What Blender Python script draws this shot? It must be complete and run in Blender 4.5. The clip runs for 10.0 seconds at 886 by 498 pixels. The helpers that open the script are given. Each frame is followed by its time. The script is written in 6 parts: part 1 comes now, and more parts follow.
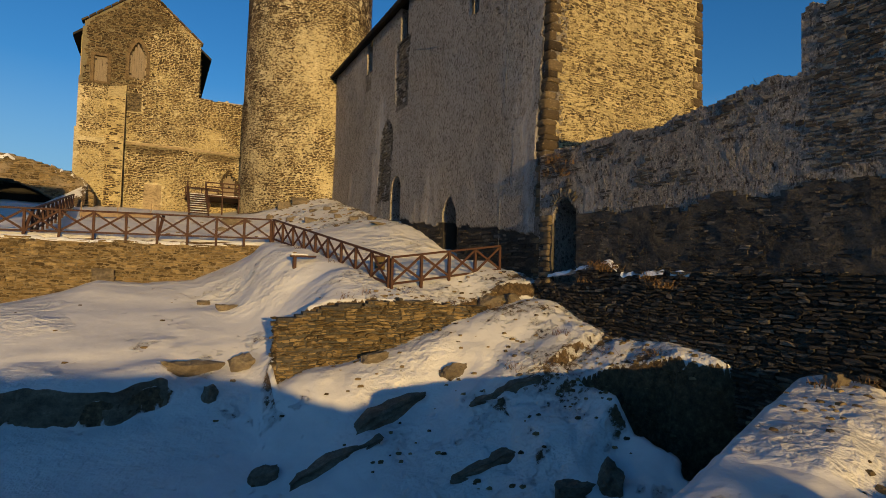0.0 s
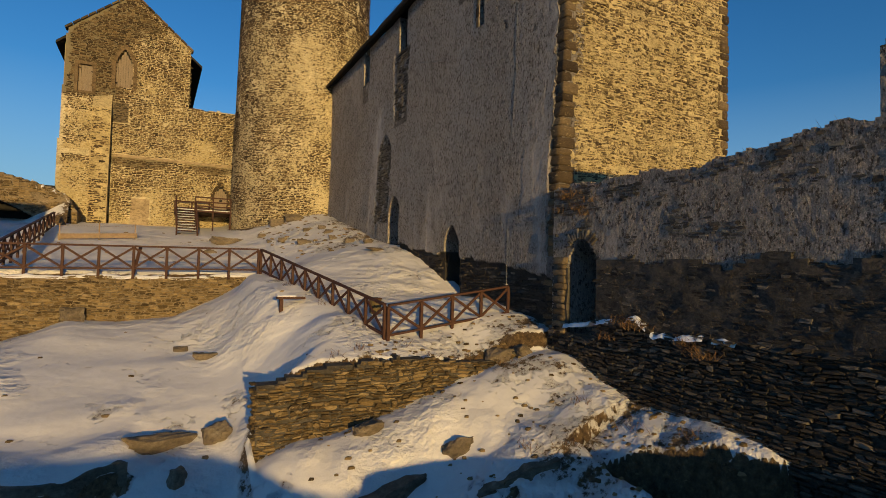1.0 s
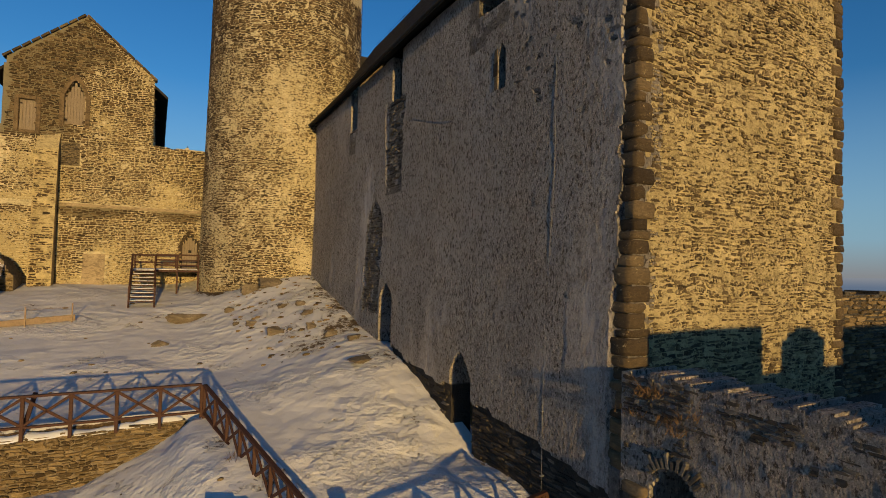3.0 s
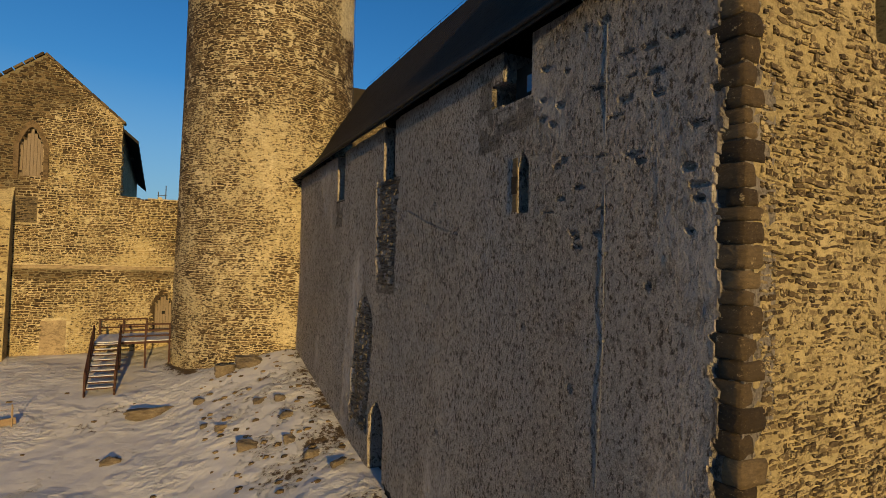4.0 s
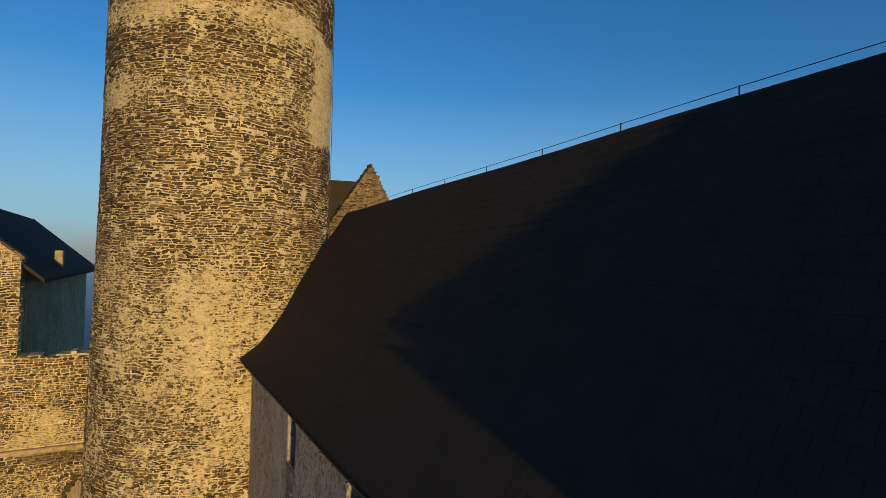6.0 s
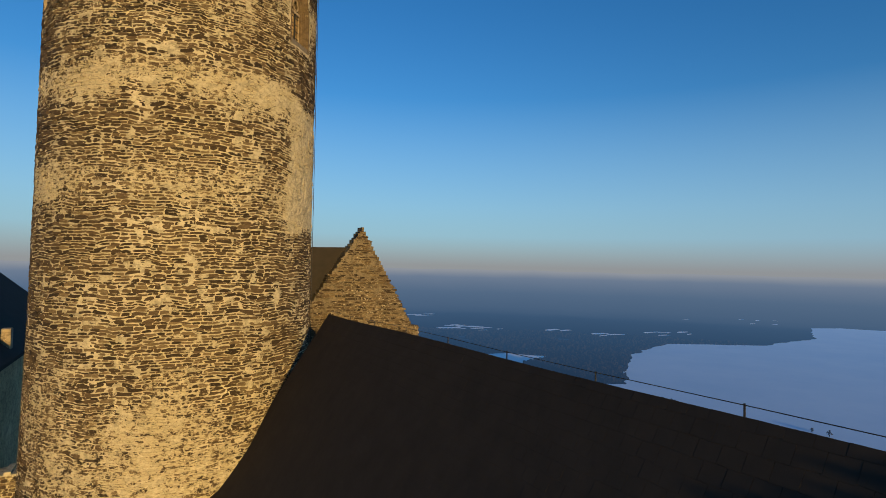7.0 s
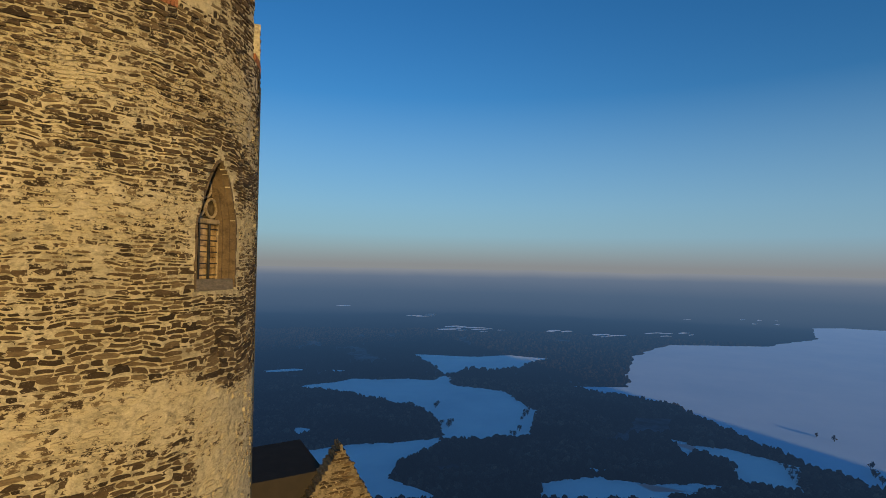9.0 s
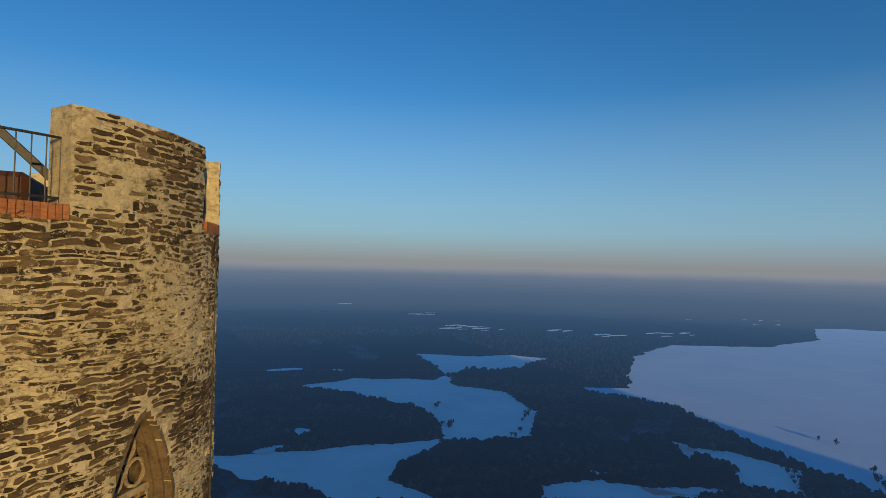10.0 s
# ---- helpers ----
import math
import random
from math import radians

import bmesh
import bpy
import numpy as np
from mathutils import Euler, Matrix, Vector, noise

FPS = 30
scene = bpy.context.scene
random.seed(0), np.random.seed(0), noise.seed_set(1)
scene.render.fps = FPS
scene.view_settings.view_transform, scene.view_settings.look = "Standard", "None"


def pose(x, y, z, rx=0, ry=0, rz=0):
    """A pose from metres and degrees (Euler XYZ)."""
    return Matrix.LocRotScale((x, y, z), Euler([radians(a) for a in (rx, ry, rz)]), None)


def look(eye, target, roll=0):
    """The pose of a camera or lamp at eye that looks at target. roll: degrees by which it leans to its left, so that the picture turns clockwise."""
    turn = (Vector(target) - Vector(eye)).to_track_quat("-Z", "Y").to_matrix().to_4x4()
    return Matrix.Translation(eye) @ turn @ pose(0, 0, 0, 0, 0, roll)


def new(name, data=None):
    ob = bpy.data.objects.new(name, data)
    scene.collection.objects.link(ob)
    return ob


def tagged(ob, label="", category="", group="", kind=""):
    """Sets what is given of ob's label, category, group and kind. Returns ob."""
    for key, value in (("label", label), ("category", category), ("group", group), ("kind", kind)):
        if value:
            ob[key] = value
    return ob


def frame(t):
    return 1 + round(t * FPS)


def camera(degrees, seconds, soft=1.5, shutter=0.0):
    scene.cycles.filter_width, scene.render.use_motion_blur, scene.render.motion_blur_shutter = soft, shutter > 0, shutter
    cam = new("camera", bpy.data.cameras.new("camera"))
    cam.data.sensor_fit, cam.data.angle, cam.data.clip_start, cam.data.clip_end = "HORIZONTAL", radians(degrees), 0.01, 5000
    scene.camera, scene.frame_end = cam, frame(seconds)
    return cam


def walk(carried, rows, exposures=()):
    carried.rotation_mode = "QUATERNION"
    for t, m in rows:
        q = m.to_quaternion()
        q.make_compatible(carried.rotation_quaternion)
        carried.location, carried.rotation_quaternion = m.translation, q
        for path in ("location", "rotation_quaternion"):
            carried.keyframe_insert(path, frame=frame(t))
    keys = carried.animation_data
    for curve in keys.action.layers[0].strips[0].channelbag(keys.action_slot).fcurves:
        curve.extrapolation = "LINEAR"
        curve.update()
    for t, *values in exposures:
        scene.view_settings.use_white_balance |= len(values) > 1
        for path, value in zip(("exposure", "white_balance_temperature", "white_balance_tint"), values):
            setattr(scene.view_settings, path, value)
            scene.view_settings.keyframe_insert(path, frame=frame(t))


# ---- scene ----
cam = camera(79.49, 10.0, soft=0.75)
# seconds, eye, yaw, pitch, roll
PATH = [
    (0, 0.000, 0.000, 0.000, -28.32, 2.28, -1.34),
    (0.5, 0.328, 0.707, 0.734, -28.31, 2.23, -1.35),
    (1, 0.789, 1.698, 1.517, -28.32, 2.15, -1.33),
    (1.5, 1.262, 2.708, 2.255, -28.32, 2.08, -1.32),
    (2, 1.910, 4.025, 3.262, -28.28, 2.01, -1.31),
    (2.5, 2.521, 5.336, 4.522, -28.30, 1.94, -1.27),
    (2.7, 2.796, 5.931, 5.131, -28.31, 1.94, -1.32),
    (3.8, 4.579, 9.509, 9.449, -28.27, 1.83, -1.25),
    (4, 4.926, 10.247, 10.321, -28.24, 1.83, -1.22),
    (4.5, 5.800, 12.013, 12.400, -28.19, 1.81, -1.23),
    (5, 6.774, 14.019, 14.852, -28.19, 1.74, -1.29),
    (5.5, 7.659, 15.817, 16.987, -28.17, 1.68, -1.29),
    (5.7, 8.040, 16.631, 17.934, -28.15, 1.62, -1.35),
    (6.8, 9.867, 20.486, 22.744, -28.21, 1.73, -1.27),
    (7, 10.293, 21.347, 23.660, -28.21, 1.77, -1.24),
    (7.5, 11.262, 23.392, 25.945, -28.24, 1.74, -1.27),
    (8, 12.241, 25.519, 28.379, -28.21, 1.73, -1.16),
    (8.5, 13.109, 27.622, 30.747, -28.22, 1.68, -1.13),
    (9, 13.919, 29.562, 33.118, -28.18, 1.66, -1.09),
    (9.5, 14.636, 31.398, 35.552, -28.13, 1.56, -1.18),
    (10, 15.282, 33.180, 38.076, -28.08, 1.42, -1.34),
]
walk(cam, [(t, pose(x, y, z, 90 + pitch, roll, yaw)) for t, x, y, z, yaw, pitch, roll in PATH], [(0, 0.0), (1.5, -0.06), (4.5, -0.12), (5.5, -0.06), (6.8, 0.15), (7.5, 0.12), (8, -0.04), (8.5, -0.05), (9, -0.06), (10, 0.0)])

# ---- daylight: a low winter sun from behind, clear sky ----
SUN_ELEV, SUN_AZ = 5.9, 5.2
world = bpy.data.worlds.new("sky")
scene.world = world
world.use_nodes = True
wt = world.node_tree
sky = wt.nodes.new("ShaderNodeTexSky")
sky.sky_type, sky.sun_disc = "NISHITA", False
sky.sun_elevation, sky.sun_rotation = radians(SUN_ELEV), radians(180 + SUN_AZ)
sky.altitude, sky.air_density, sky.dust_density, sky.ozone_density = 600, 1.0, 0.3, 2.0
vivid = wt.nodes.new("ShaderNodeHueSaturation")
vivid.inputs["Saturation"].default_value = 1.3
wt.links.new(sky.outputs[0], vivid.inputs["Color"])
tint = wt.nodes.new("ShaderNodeMix")
tint.data_type, tint.blend_type = "RGBA", "MULTIPLY"
tint.inputs[0].default_value, tint.inputs[7].default_value = 1.0, (0.64, 0.89, 1.16, 1)
wt.links.new(vivid.outputs[0], tint.inputs[6])
# pale haze low over the whole horizon
way = wt.nodes.new("ShaderNodeTexCoord")
split = wt.nodes.new("ShaderNodeSeparateXYZ")
wt.links.new(way.outputs["Generated"], split.inputs[0])
band = wt.nodes.new("ShaderNodeValToRGB")
ramp = band.color_ramp.elements
ramp[0].position, ramp[0].color = 0.0, (0.92, 0.92, 0.92, 1)
ramp[1].position, ramp[1].color = 0.3, (0, 0, 0, 1)
ramp.new(0.06).color = (0.72, 0.72, 0.72, 1)
wt.links.new(split.outputs["Z"], band.inputs["Fac"])
tone = wt.nodes.new("ShaderNodeValToRGB")
tone.color_ramp.elements[0].position, tone.color_ramp.elements[0].color = 0.0, (1.65, 1.75, 2.0, 1)
tone.color_ramp.elements[1].position, tone.color_ramp.elements[1].color = 0.055, (1.6, 2.6, 3.75, 1)
wt.links.new(split.outputs["Z"], tone.inputs["Fac"])
air = wt.nodes.new("ShaderNodeMix")
air.data_type = "RGBA"
wt.links.new(band.outputs["Color"], air.inputs[0])
wt.links.new(tint.outputs[2], air.inputs[6])
wt.links.new(tone.outputs["Color"], air.inputs[7])
wt.links.new(air.outputs[2], wt.nodes["Background"].inputs[0])
wt.nodes["Background"].inputs[1].default_value = 0.15
sun_data = bpy.data.lights.new("sun", "SUN")
sun_data.energy, sun_data.angle, sun_data.color = 4.55, radians(0.6), (1.0, 0.67, 0.25)
sun = new("sun", sun_data)
ray_way = Vector((math.sin(radians(SUN_AZ)) * math.cos(radians(SUN_ELEV)), math.cos(radians(SUN_AZ)) * math.cos(radians(SUN_ELEV)), -math.sin(radians(SUN_ELEV))))
sun.matrix_world = look((0, -60, 30), Vector((0, -60, 30)) + ray_way)
scene.view_settings.exposure = 0.0

# ---- materials ----
class Mat:
    def __init__(self, name):
        self.m = bpy.data.materials.new(name)
        self.m.use_nodes = True
        self.nt = self.m.node_tree
        self.bsdf = self.nt.nodes["Principled BSDF"]

    def n(self, kind, **props):
        node = self.nt.nodes.new("ShaderNode" + kind)
        for key, value in props.items():
            if key in node.inputs:
                node.inputs[key].default_value = value
        return node

    def link(self, a, b):
        self.nt.links.new(a, b)

    def coords(self, scale=(1, 1, 1)):
        geo = self.n("NewGeometry")
        mp = self.n("Mapping", Scale=scale)
        self.link(geo.outputs["Position"], mp.inputs["Vector"])
        return mp.outputs[0]

    def noise(self, scale, detail=4.0, rough=0.6, co=None, stretch=(1, 1, 1)):
        node = self.n("TexNoise", Scale=scale, Detail=detail, Roughness=rough)
        self.link(co or self.coords(stretch), node.inputs["Vector"])
        return node.outputs["Fac"]

    def ramp(self, fac, stops):
        node = self.n("ValToRGB")
        el = node.color_ramp.elements
        while len(el) < len(stops):
            el.new(0.5)
        for e, (p, c) in zip(el, stops):
            e.position, e.color = p, (*c, 1) if len(c) == 3 else c
        self.link(fac, node.inputs["Fac"])
        return node.outputs["Color"]

    def mix(self, fac, a, b, mode="MIX"):
        node = self.nt.nodes.new("ShaderNodeMix")
        node.data_type, node.blend_type = "RGBA", mode
        for sock, value in ((node.inputs[0], fac), (node.inputs[6], a), (node.inputs[7], b)):
            if isinstance(value, (int, float)):
                sock.default_value = value
            elif isinstance(value, tuple):
                sock.default_value = (*value, 1)
            else:
                self.link(value, sock)
        return node.outputs[2]

    def math(self, op, a, b):
        node = self.nt.nodes.new("ShaderNodeMath")
        node.operation = op
        for sock, value in zip(node.inputs, (a, b)):
            if isinstance(value, (int, float)):
                sock.default_value = value
            else:
                self.link(value, sock)
        return node.outputs[0]

    def bump(self, height, dist, strength=1.0):
        node = self.n("Bump", Strength=strength, Distance=dist)
        self.link(height, node.inputs["Height"])
        last = self.bsdf.inputs["Normal"].links
        if last:
            self.link(last[0].from_socket, node.inputs["Normal"])
        self.link(node.outputs[0], self.bsdf.inputs["Normal"])

    def done(self, color, rough=0.9, metal=0.0, spec=0.3):
        if isinstance(color, tuple):
            self.bsdf.inputs["Base Color"].default_value = (*color, 1)
        else:
            self.link(color, self.bsdf.inputs["Base Color"])
        self.bsdf.inputs["Roughness"].default_value = rough
        self.bsdf.inputs["Metallic"].default_value = metal
        self.bsdf.inputs["Specular IOR Level"].default_value = spec
        return self.m


BLACK, WHITE = (0, 0, 0), (1, 1, 1)


def mortar_material(name, light, dark, scale=1.0):
    k = Mat(name)
    big, fine = k.noise(0.35 * scale, 5), k.noise(6 * scale, 7, 0.75, stretch=(1, 1, 1.6))
    c = k.ramp(big, [(0.3, dark), (0.65, light)])
    stain = k.noise(1.3, 5, 0.65, stretch=(1, 1, 0.6))
    c = k.mix(k.ramp(stain, [(0.5, BLACK), (0.72, (0.45, 0.45, 0.45))]), c, tuple(0.45 * q for q in dark))
    c = k.mix(k.ramp(fine, [(0.36, (0.35, 0.35, 0.35)), (0.52, WHITE)]), tuple(0.22 * q for q in dark), c)
    c = k.mix(k.ramp(k.noise(17, 3, 0.6), [(0.58, BLACK), (0.68, (0.45, 0.45, 0.45))]), c, tuple(min(0.85, 1.3 * q) for q in light))
    blot = k.noise(2.1, 6, 0.7, stretch=(1, 1, 1.3))
    c = k.mix(k.ramp(blot, [(0.53, BLACK), (0.62, (0.55, 0.55, 0.55))]), c, tuple(0.42 * q for q in dark))
    lime = k.noise(0.9, 6, 0.7)
    c = k.mix(k.ramp(lime, [(0.55, BLACK), (0.66, (0.6, 0.6, 0.6))]), c, tuple(min(0.85, 1.22 * q) for q in light))
    worn = k.nt.nodes.new("ShaderNodeAttribute")
    worn.attribute_name = "worn"
    patchy = k.math("ADD", k.math("MULTIPLY", worn.outputs["Fac"], 0.55), k.math("MULTIPLY", k.noise(2.4, 6, 0.7), 0.5))
    c = k.mix(k.ramp(patchy, [(0.42, BLACK), (0.56, (0.85, 0.85, 0.85))]), c, tuple(0.3 * q for q in dark))
    k.bump(fine, 0.07)
    k.bump(k.noise(24, 4, 0.7), 0.02)
    return k.done(c)


def stone_material(name, stops, island=True, smear=None, smear_from=0.535):
    k = Mat(name)
    rnd = k.n("NewGeometry").outputs["Random Per Island"] if island else k.n("ObjectInfo").outputs["Random"]
    c = k.ramp(rnd, stops)
    grain = k.noise(7, 7, 0.75, stretch=(1, 1, 2.5))
    c = k.mix(k.ramp(grain, [(0.32, (0.45, 0.45, 0.45)), (0.62, WHITE)]), (0.012, 0.009, 0.006), c)
    fleck = k.noise(26, 4, 0.7)
    c = k.mix(k.ramp(fleck, [(0.6, BLACK), (0.72, (0.5, 0.5, 0.5))]), c, (0.36, 0.29, 0.18))
    if smear:
        lime = k.nt.nodes.new("ShaderNodeAttribute")
        lime.attribute_name = "lime"
        over = k.math("ADD", k.math("MULTIPLY", k.noise(5.2, 8, 0.78, stretch=(1, 1, 1.5)), 0.8), k.math("MULTIPLY", k.noise(0.4, 3), 0.2))
        over = k.math("ADD", over, k.math("MULTIPLY", lime.outputs["Fac"], 0.115))
        c = k.mix(k.ramp(over, [(smear_from, BLACK), (smear_from + 0.03, (0.93, 0.93, 0.93))]), c, k.mix(k.noise(9, 5, 0.7), tuple(0.72 * q for q in smear), tuple(1.2 * q for q in smear)))
    k.bump(grain, 0.05)
    k.bump(fleck, 0.012)
    return k.done(c, 0.88)


WARM_STONES = [(0.0, (0.034, 0.022, 0.011)), (0.35, (0.078, 0.05, 0.024)), (0.75, (0.145, 0.097, 0.047)), (1.0, (0.25, 0.178, 0.09))]
GREY_STONES = [(0.0, (0.06, 0.048, 0.036)), (0.4, (0.125, 0.103, 0.078)), (0.8, (0.22, 0.188, 0.145)), (1.0, (0.38, 0.33, 0.255))]
M_MORTAR = mortar_material("lime_mortar", (0.56, 0.455, 0.24), (0.4, 0.315, 0.155))
M_TOWER_MORTAR = mortar_material("pale_lime_mortar", (0.61, 0.525, 0.34), (0.49, 0.415, 0.252))
M_MORTAR_REAR = mortar_material("brown_lime_mortar", (0.24, 0.19, 0.115), (0.13, 0.1, 0.06))
M_TOWER_STONE = stone_material("tower_rubble", WARM_STONES, True, (0.56, 0.47, 0.285), 0.6)
M_TOWER_STONE_ONE = stone_material("tower_rubble_single", WARM_STONES, False, (0.56, 0.47, 0.285), 0.6)
M_REAR_STONE = stone_material("dark_gable_rubble", WARM_STONES, True, (0.48, 0.4, 0.26), 0.55)
M_REAR_STONE_ONE = stone_material("dark_gable_rubble_single", WARM_STONES, False, (0.48, 0.4, 0.26), 0.55)
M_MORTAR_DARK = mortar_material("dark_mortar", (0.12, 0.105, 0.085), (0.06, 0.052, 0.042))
M_STONE = stone_material("warm_rubble", WARM_STONES, True, (0.48, 0.385, 0.2))
M_STONE_ONE = stone_material("warm_rubble_single", WARM_STONES, False, (0.48, 0.385, 0.2))
END_STONES = [(0.0, (0.06, 0.04, 0.02)), (0.4, (0.13, 0.09, 0.045)), (0.8, (0.22, 0.16, 0.08)), (1.0, (0.34, 0.255, 0.135))]
M_END = stone_material("golden_end_rubble", END_STONES, True, (0.54, 0.435, 0.23), 0.512)
M_END_ONE = stone_material("golden_end_rubble_single", END_STONES, False, (0.54, 0.435, 0.23), 0.512)
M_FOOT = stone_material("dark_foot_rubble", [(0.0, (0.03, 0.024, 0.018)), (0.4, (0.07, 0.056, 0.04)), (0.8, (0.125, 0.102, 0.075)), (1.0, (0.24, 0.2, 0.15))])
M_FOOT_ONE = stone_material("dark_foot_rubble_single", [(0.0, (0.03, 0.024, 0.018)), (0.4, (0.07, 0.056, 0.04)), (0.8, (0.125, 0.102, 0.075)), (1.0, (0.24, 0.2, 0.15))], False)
M_GREY = stone_material("grey_rubble", GREY_STONES)
M_GREY_ONE = stone_material("grey_rubble_single", GREY_STONES, False)


def render_material(name, coat=1.0):
    k = Mat(name)
    big = k.noise(0.22, 5, 0.6, stretch=(1, 1, 0.4))
    patch = k.nt.nodes.new("ShaderNodeAttribute")
    patch.attribute_name = "coat"
    flat = k.math("MAXIMUM", k.ramp(k.noise(0.3, 4, 0.55, stretch=(1, 1, 0.45)), [(0.52, BLACK), (0.64, (coat, coat, coat))]), patch.outputs["Fac"])
    mid = k.noise(2.6, 6, 0.7, stretch=(1, 1, 0.8))
    fine = k.noise(12, 5, 0.65, stretch=(1, 1, 0.6))
    c = k.ramp(big, [(0.3, (0.35, 0.305, 0.26)), (0.5, (0.44, 0.395, 0.35)), (0.7, (0.52, 0.475, 0.43))])
    c = k.mix(k.ramp(mid, [(0.34, (0.7, 0.7, 0.7)), (0.5, BLACK)]), c, (0.19, 0.155, 0.12))
    specks = k.mix(k.ramp(fine, [(0.39, WHITE), (0.49, BLACK)]), c, (0.11, 0.085, 0.065))
    specks = k.mix(k.ramp(k.noise(20, 4, 0.65, stretch=(1, 1, 0.7)), [(0.53, BLACK), (0.61, (0.75, 0.75, 0.75))]), specks, (0.62, 0.54, 0.45))
    c = k.mix(flat, specks, c)
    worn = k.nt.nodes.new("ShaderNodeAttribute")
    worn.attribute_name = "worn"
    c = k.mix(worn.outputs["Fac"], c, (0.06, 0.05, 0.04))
    gap = k.math("SUBTRACT", 1.0, k.math("MULTIPLY", flat, 0.8))
    k.bump(k.math("MULTIPLY", mid, gap), 0.045)
    k.bump(k.math("MULTIPLY", fine, gap), 0.2)
    k.bump(k.math("MULTIPLY", k.noise(26, 3, 0.6, stretch=(1, 1, 0.7)), gap), 0.07)
    return k.done(c, 0.92)


def snow_material(name):
    k = Mat(name)
    patch, fine = k.noise(0.55, 6, 0.65), k.noise(5, 6, 0.7)
    both = k.math("ADD", k.math("MULTIPLY", patch, 0.6), k.math("MULTIPLY", fine, 0.4))
    bare = k.nt.nodes.new("ShaderNodeAttribute")
    bare.attribute_name = "bare"
    slope = k.n("SeparateXYZ")
    k.link(k.n("NewGeometry").outputs["Normal"], slope.inputs[0])
    steep = k.math("MULTIPLY", k.math("MAXIMUM", k.math("SUBTRACT", 0.66, slope.outputs["Z"]), 0.0), 1.3)
    shown = k.math("SUBTRACT", k.math("SUBTRACT", both, k.math("MULTIPLY", bare.outputs["Fac"], 0.085)), steep)
    earth = k.ramp(k.noise(7, 6, 0.7), [(0.35, (0.055, 0.036, 0.018)), (0.55, (0.15, 0.098, 0.048)), (0.72, (0.27, 0.19, 0.1))])
    c = k.ramp(shown, [(0.338, BLACK), (0.352, (0.3, 0.3, 0.3)), (0.38, WHITE)])
    white = k.ramp(k.noise(1.2, 5), [(0.35, (0.64, 0.62, 0.595)), (0.65, (0.73, 0.705, 0.67))])
    c = k.mix(c, earth, white)
    k.bump(k.math("MINIMUM", k.math("MULTIPLY", shown, 1.0), 0.42), 0.5)
    trod = k.ramp(k.noise(0.25, 3), [(0.45, (0.12, 0.12, 0.12)), (0.6, WHITE)])
    k.bump(k.math("MULTIPLY", k.noise(5.5, 4, 0.6), trod), 0.11)
    k.bump(k.math("MULTIPLY", k.noise(2.2, 3, 0.5), trod), 0.12)
    k.bump(k.noise(0.9, 3, 0.5), 0.07)
    k.bump(k.noise(40, 2), 0.003)
    return k.done(c, 0.6)


def plain_grain(name, a, b, scale, rough=0.8, stretch=(1, 1, 1), depth=0.01, metal=0.0):
    k = Mat(name)
    g = k.noise(scale, 5, 0.65, stretch=stretch)
    k.bump(g, depth)
    return k.done(k.ramp(g, [(0.3, a), (0.7, b)]), rough, metal)


M_RENDER = render_material("weathered_grey_render")
M_ROUGH_RENDER = render_material("rough_rubble_render", 0.0)
M_SNOW = snow_material("trodden_snow")
M_FRESH = plain_grain("clean_snow", (0.74, 0.75, 0.77), (0.84, 0.84, 0.85), 3, 0.55, depth=0.03)
M_ROOF = plain_grain("dark_slate_roof", (0.028, 0.024, 0.02), (0.039, 0.032, 0.0255), 1.6, 0.85, depth=0.0015)
M_ROOF.node_tree.nodes["Principled BSDF"].inputs["Specular IOR Level"].default_value = 0.1
M_WOOD = plain_grain("reddish_brown_timber", (0.035, 0.014, 0.009), (0.08, 0.033, 0.019), 14, 0.7, (6, 6, 1), 0.004)
M_BIN = plain_grain("olive_brown_boards", (0.07, 0.05, 0.02), (0.15, 0.105, 0.045), 9, 0.8, (9, 9, 0.6), 0.006)
M_PALE_WOOD = plain_grain("weathered_boards", (0.16, 0.12, 0.08), (0.3, 0.24, 0.17), 8, 0.8, (9, 9, 0.6), 0.006)
def rock_material(name):
    k = Mat(name)
    g, f = k.noise(1.3, 7, 0.7, stretch=(1, 1, 2)), k.noise(8, 6, 0.75)
    c = k.ramp(g, [(0.3, (0.1, 0.078, 0.052)), (0.55, (0.24, 0.19, 0.13)), (0.75, (0.4, 0.34, 0.25))])
    c = k.mix(k.ramp(f, [(0.35, (0.55, 0.55, 0.55)), (0.6, WHITE)]), (0.04, 0.033, 0.025), c)
    k.bump(g, 0.2)
    k.bump(f, 0.05)
    return k.done(c, 0.9)


M_ROCK = rock_material("bare_rock")
# Near-black base colour stands in for the darkness inside openings.
M_DARK = plain_grain("painted_dark_interior", (0.008, 0.007, 0.006), (0.02, 0.018, 0.015), 2)
M_GRASS = plain_grain("dry_grass_blades", (0.1, 0.055, 0.022), (0.22, 0.13, 0.055), 6, 0.9)
M_EDGE = plain_grain("pale_new_timber", (0.2, 0.14, 0.085), (0.32, 0.235, 0.15), 6, 0.8)
BROWN_STONES = [(0.0, (0.06, 0.039, 0.017)), (0.4, (0.155, 0.105, 0.045)), (0.8, (0.29, 0.2, 0.09)), (1.0, (0.42, 0.31, 0.16))]
M_BROWN = stone_material("brown_flat_rubble", BROWN_STONES, True, (0.27, 0.2, 0.11))
M_BROWN_ONE = stone_material("brown_flat_rubble_single", BROWN_STONES, False, (0.27, 0.2, 0.11))
M_QUOIN = stone_material("worn_sandstone", [(0.0, (0.045, 0.03, 0.016)), (0.5, (0.105, 0.072, 0.037)), (1.0, (0.21, 0.15, 0.08))], False, (0.4, 0.31, 0.17), 0.59)
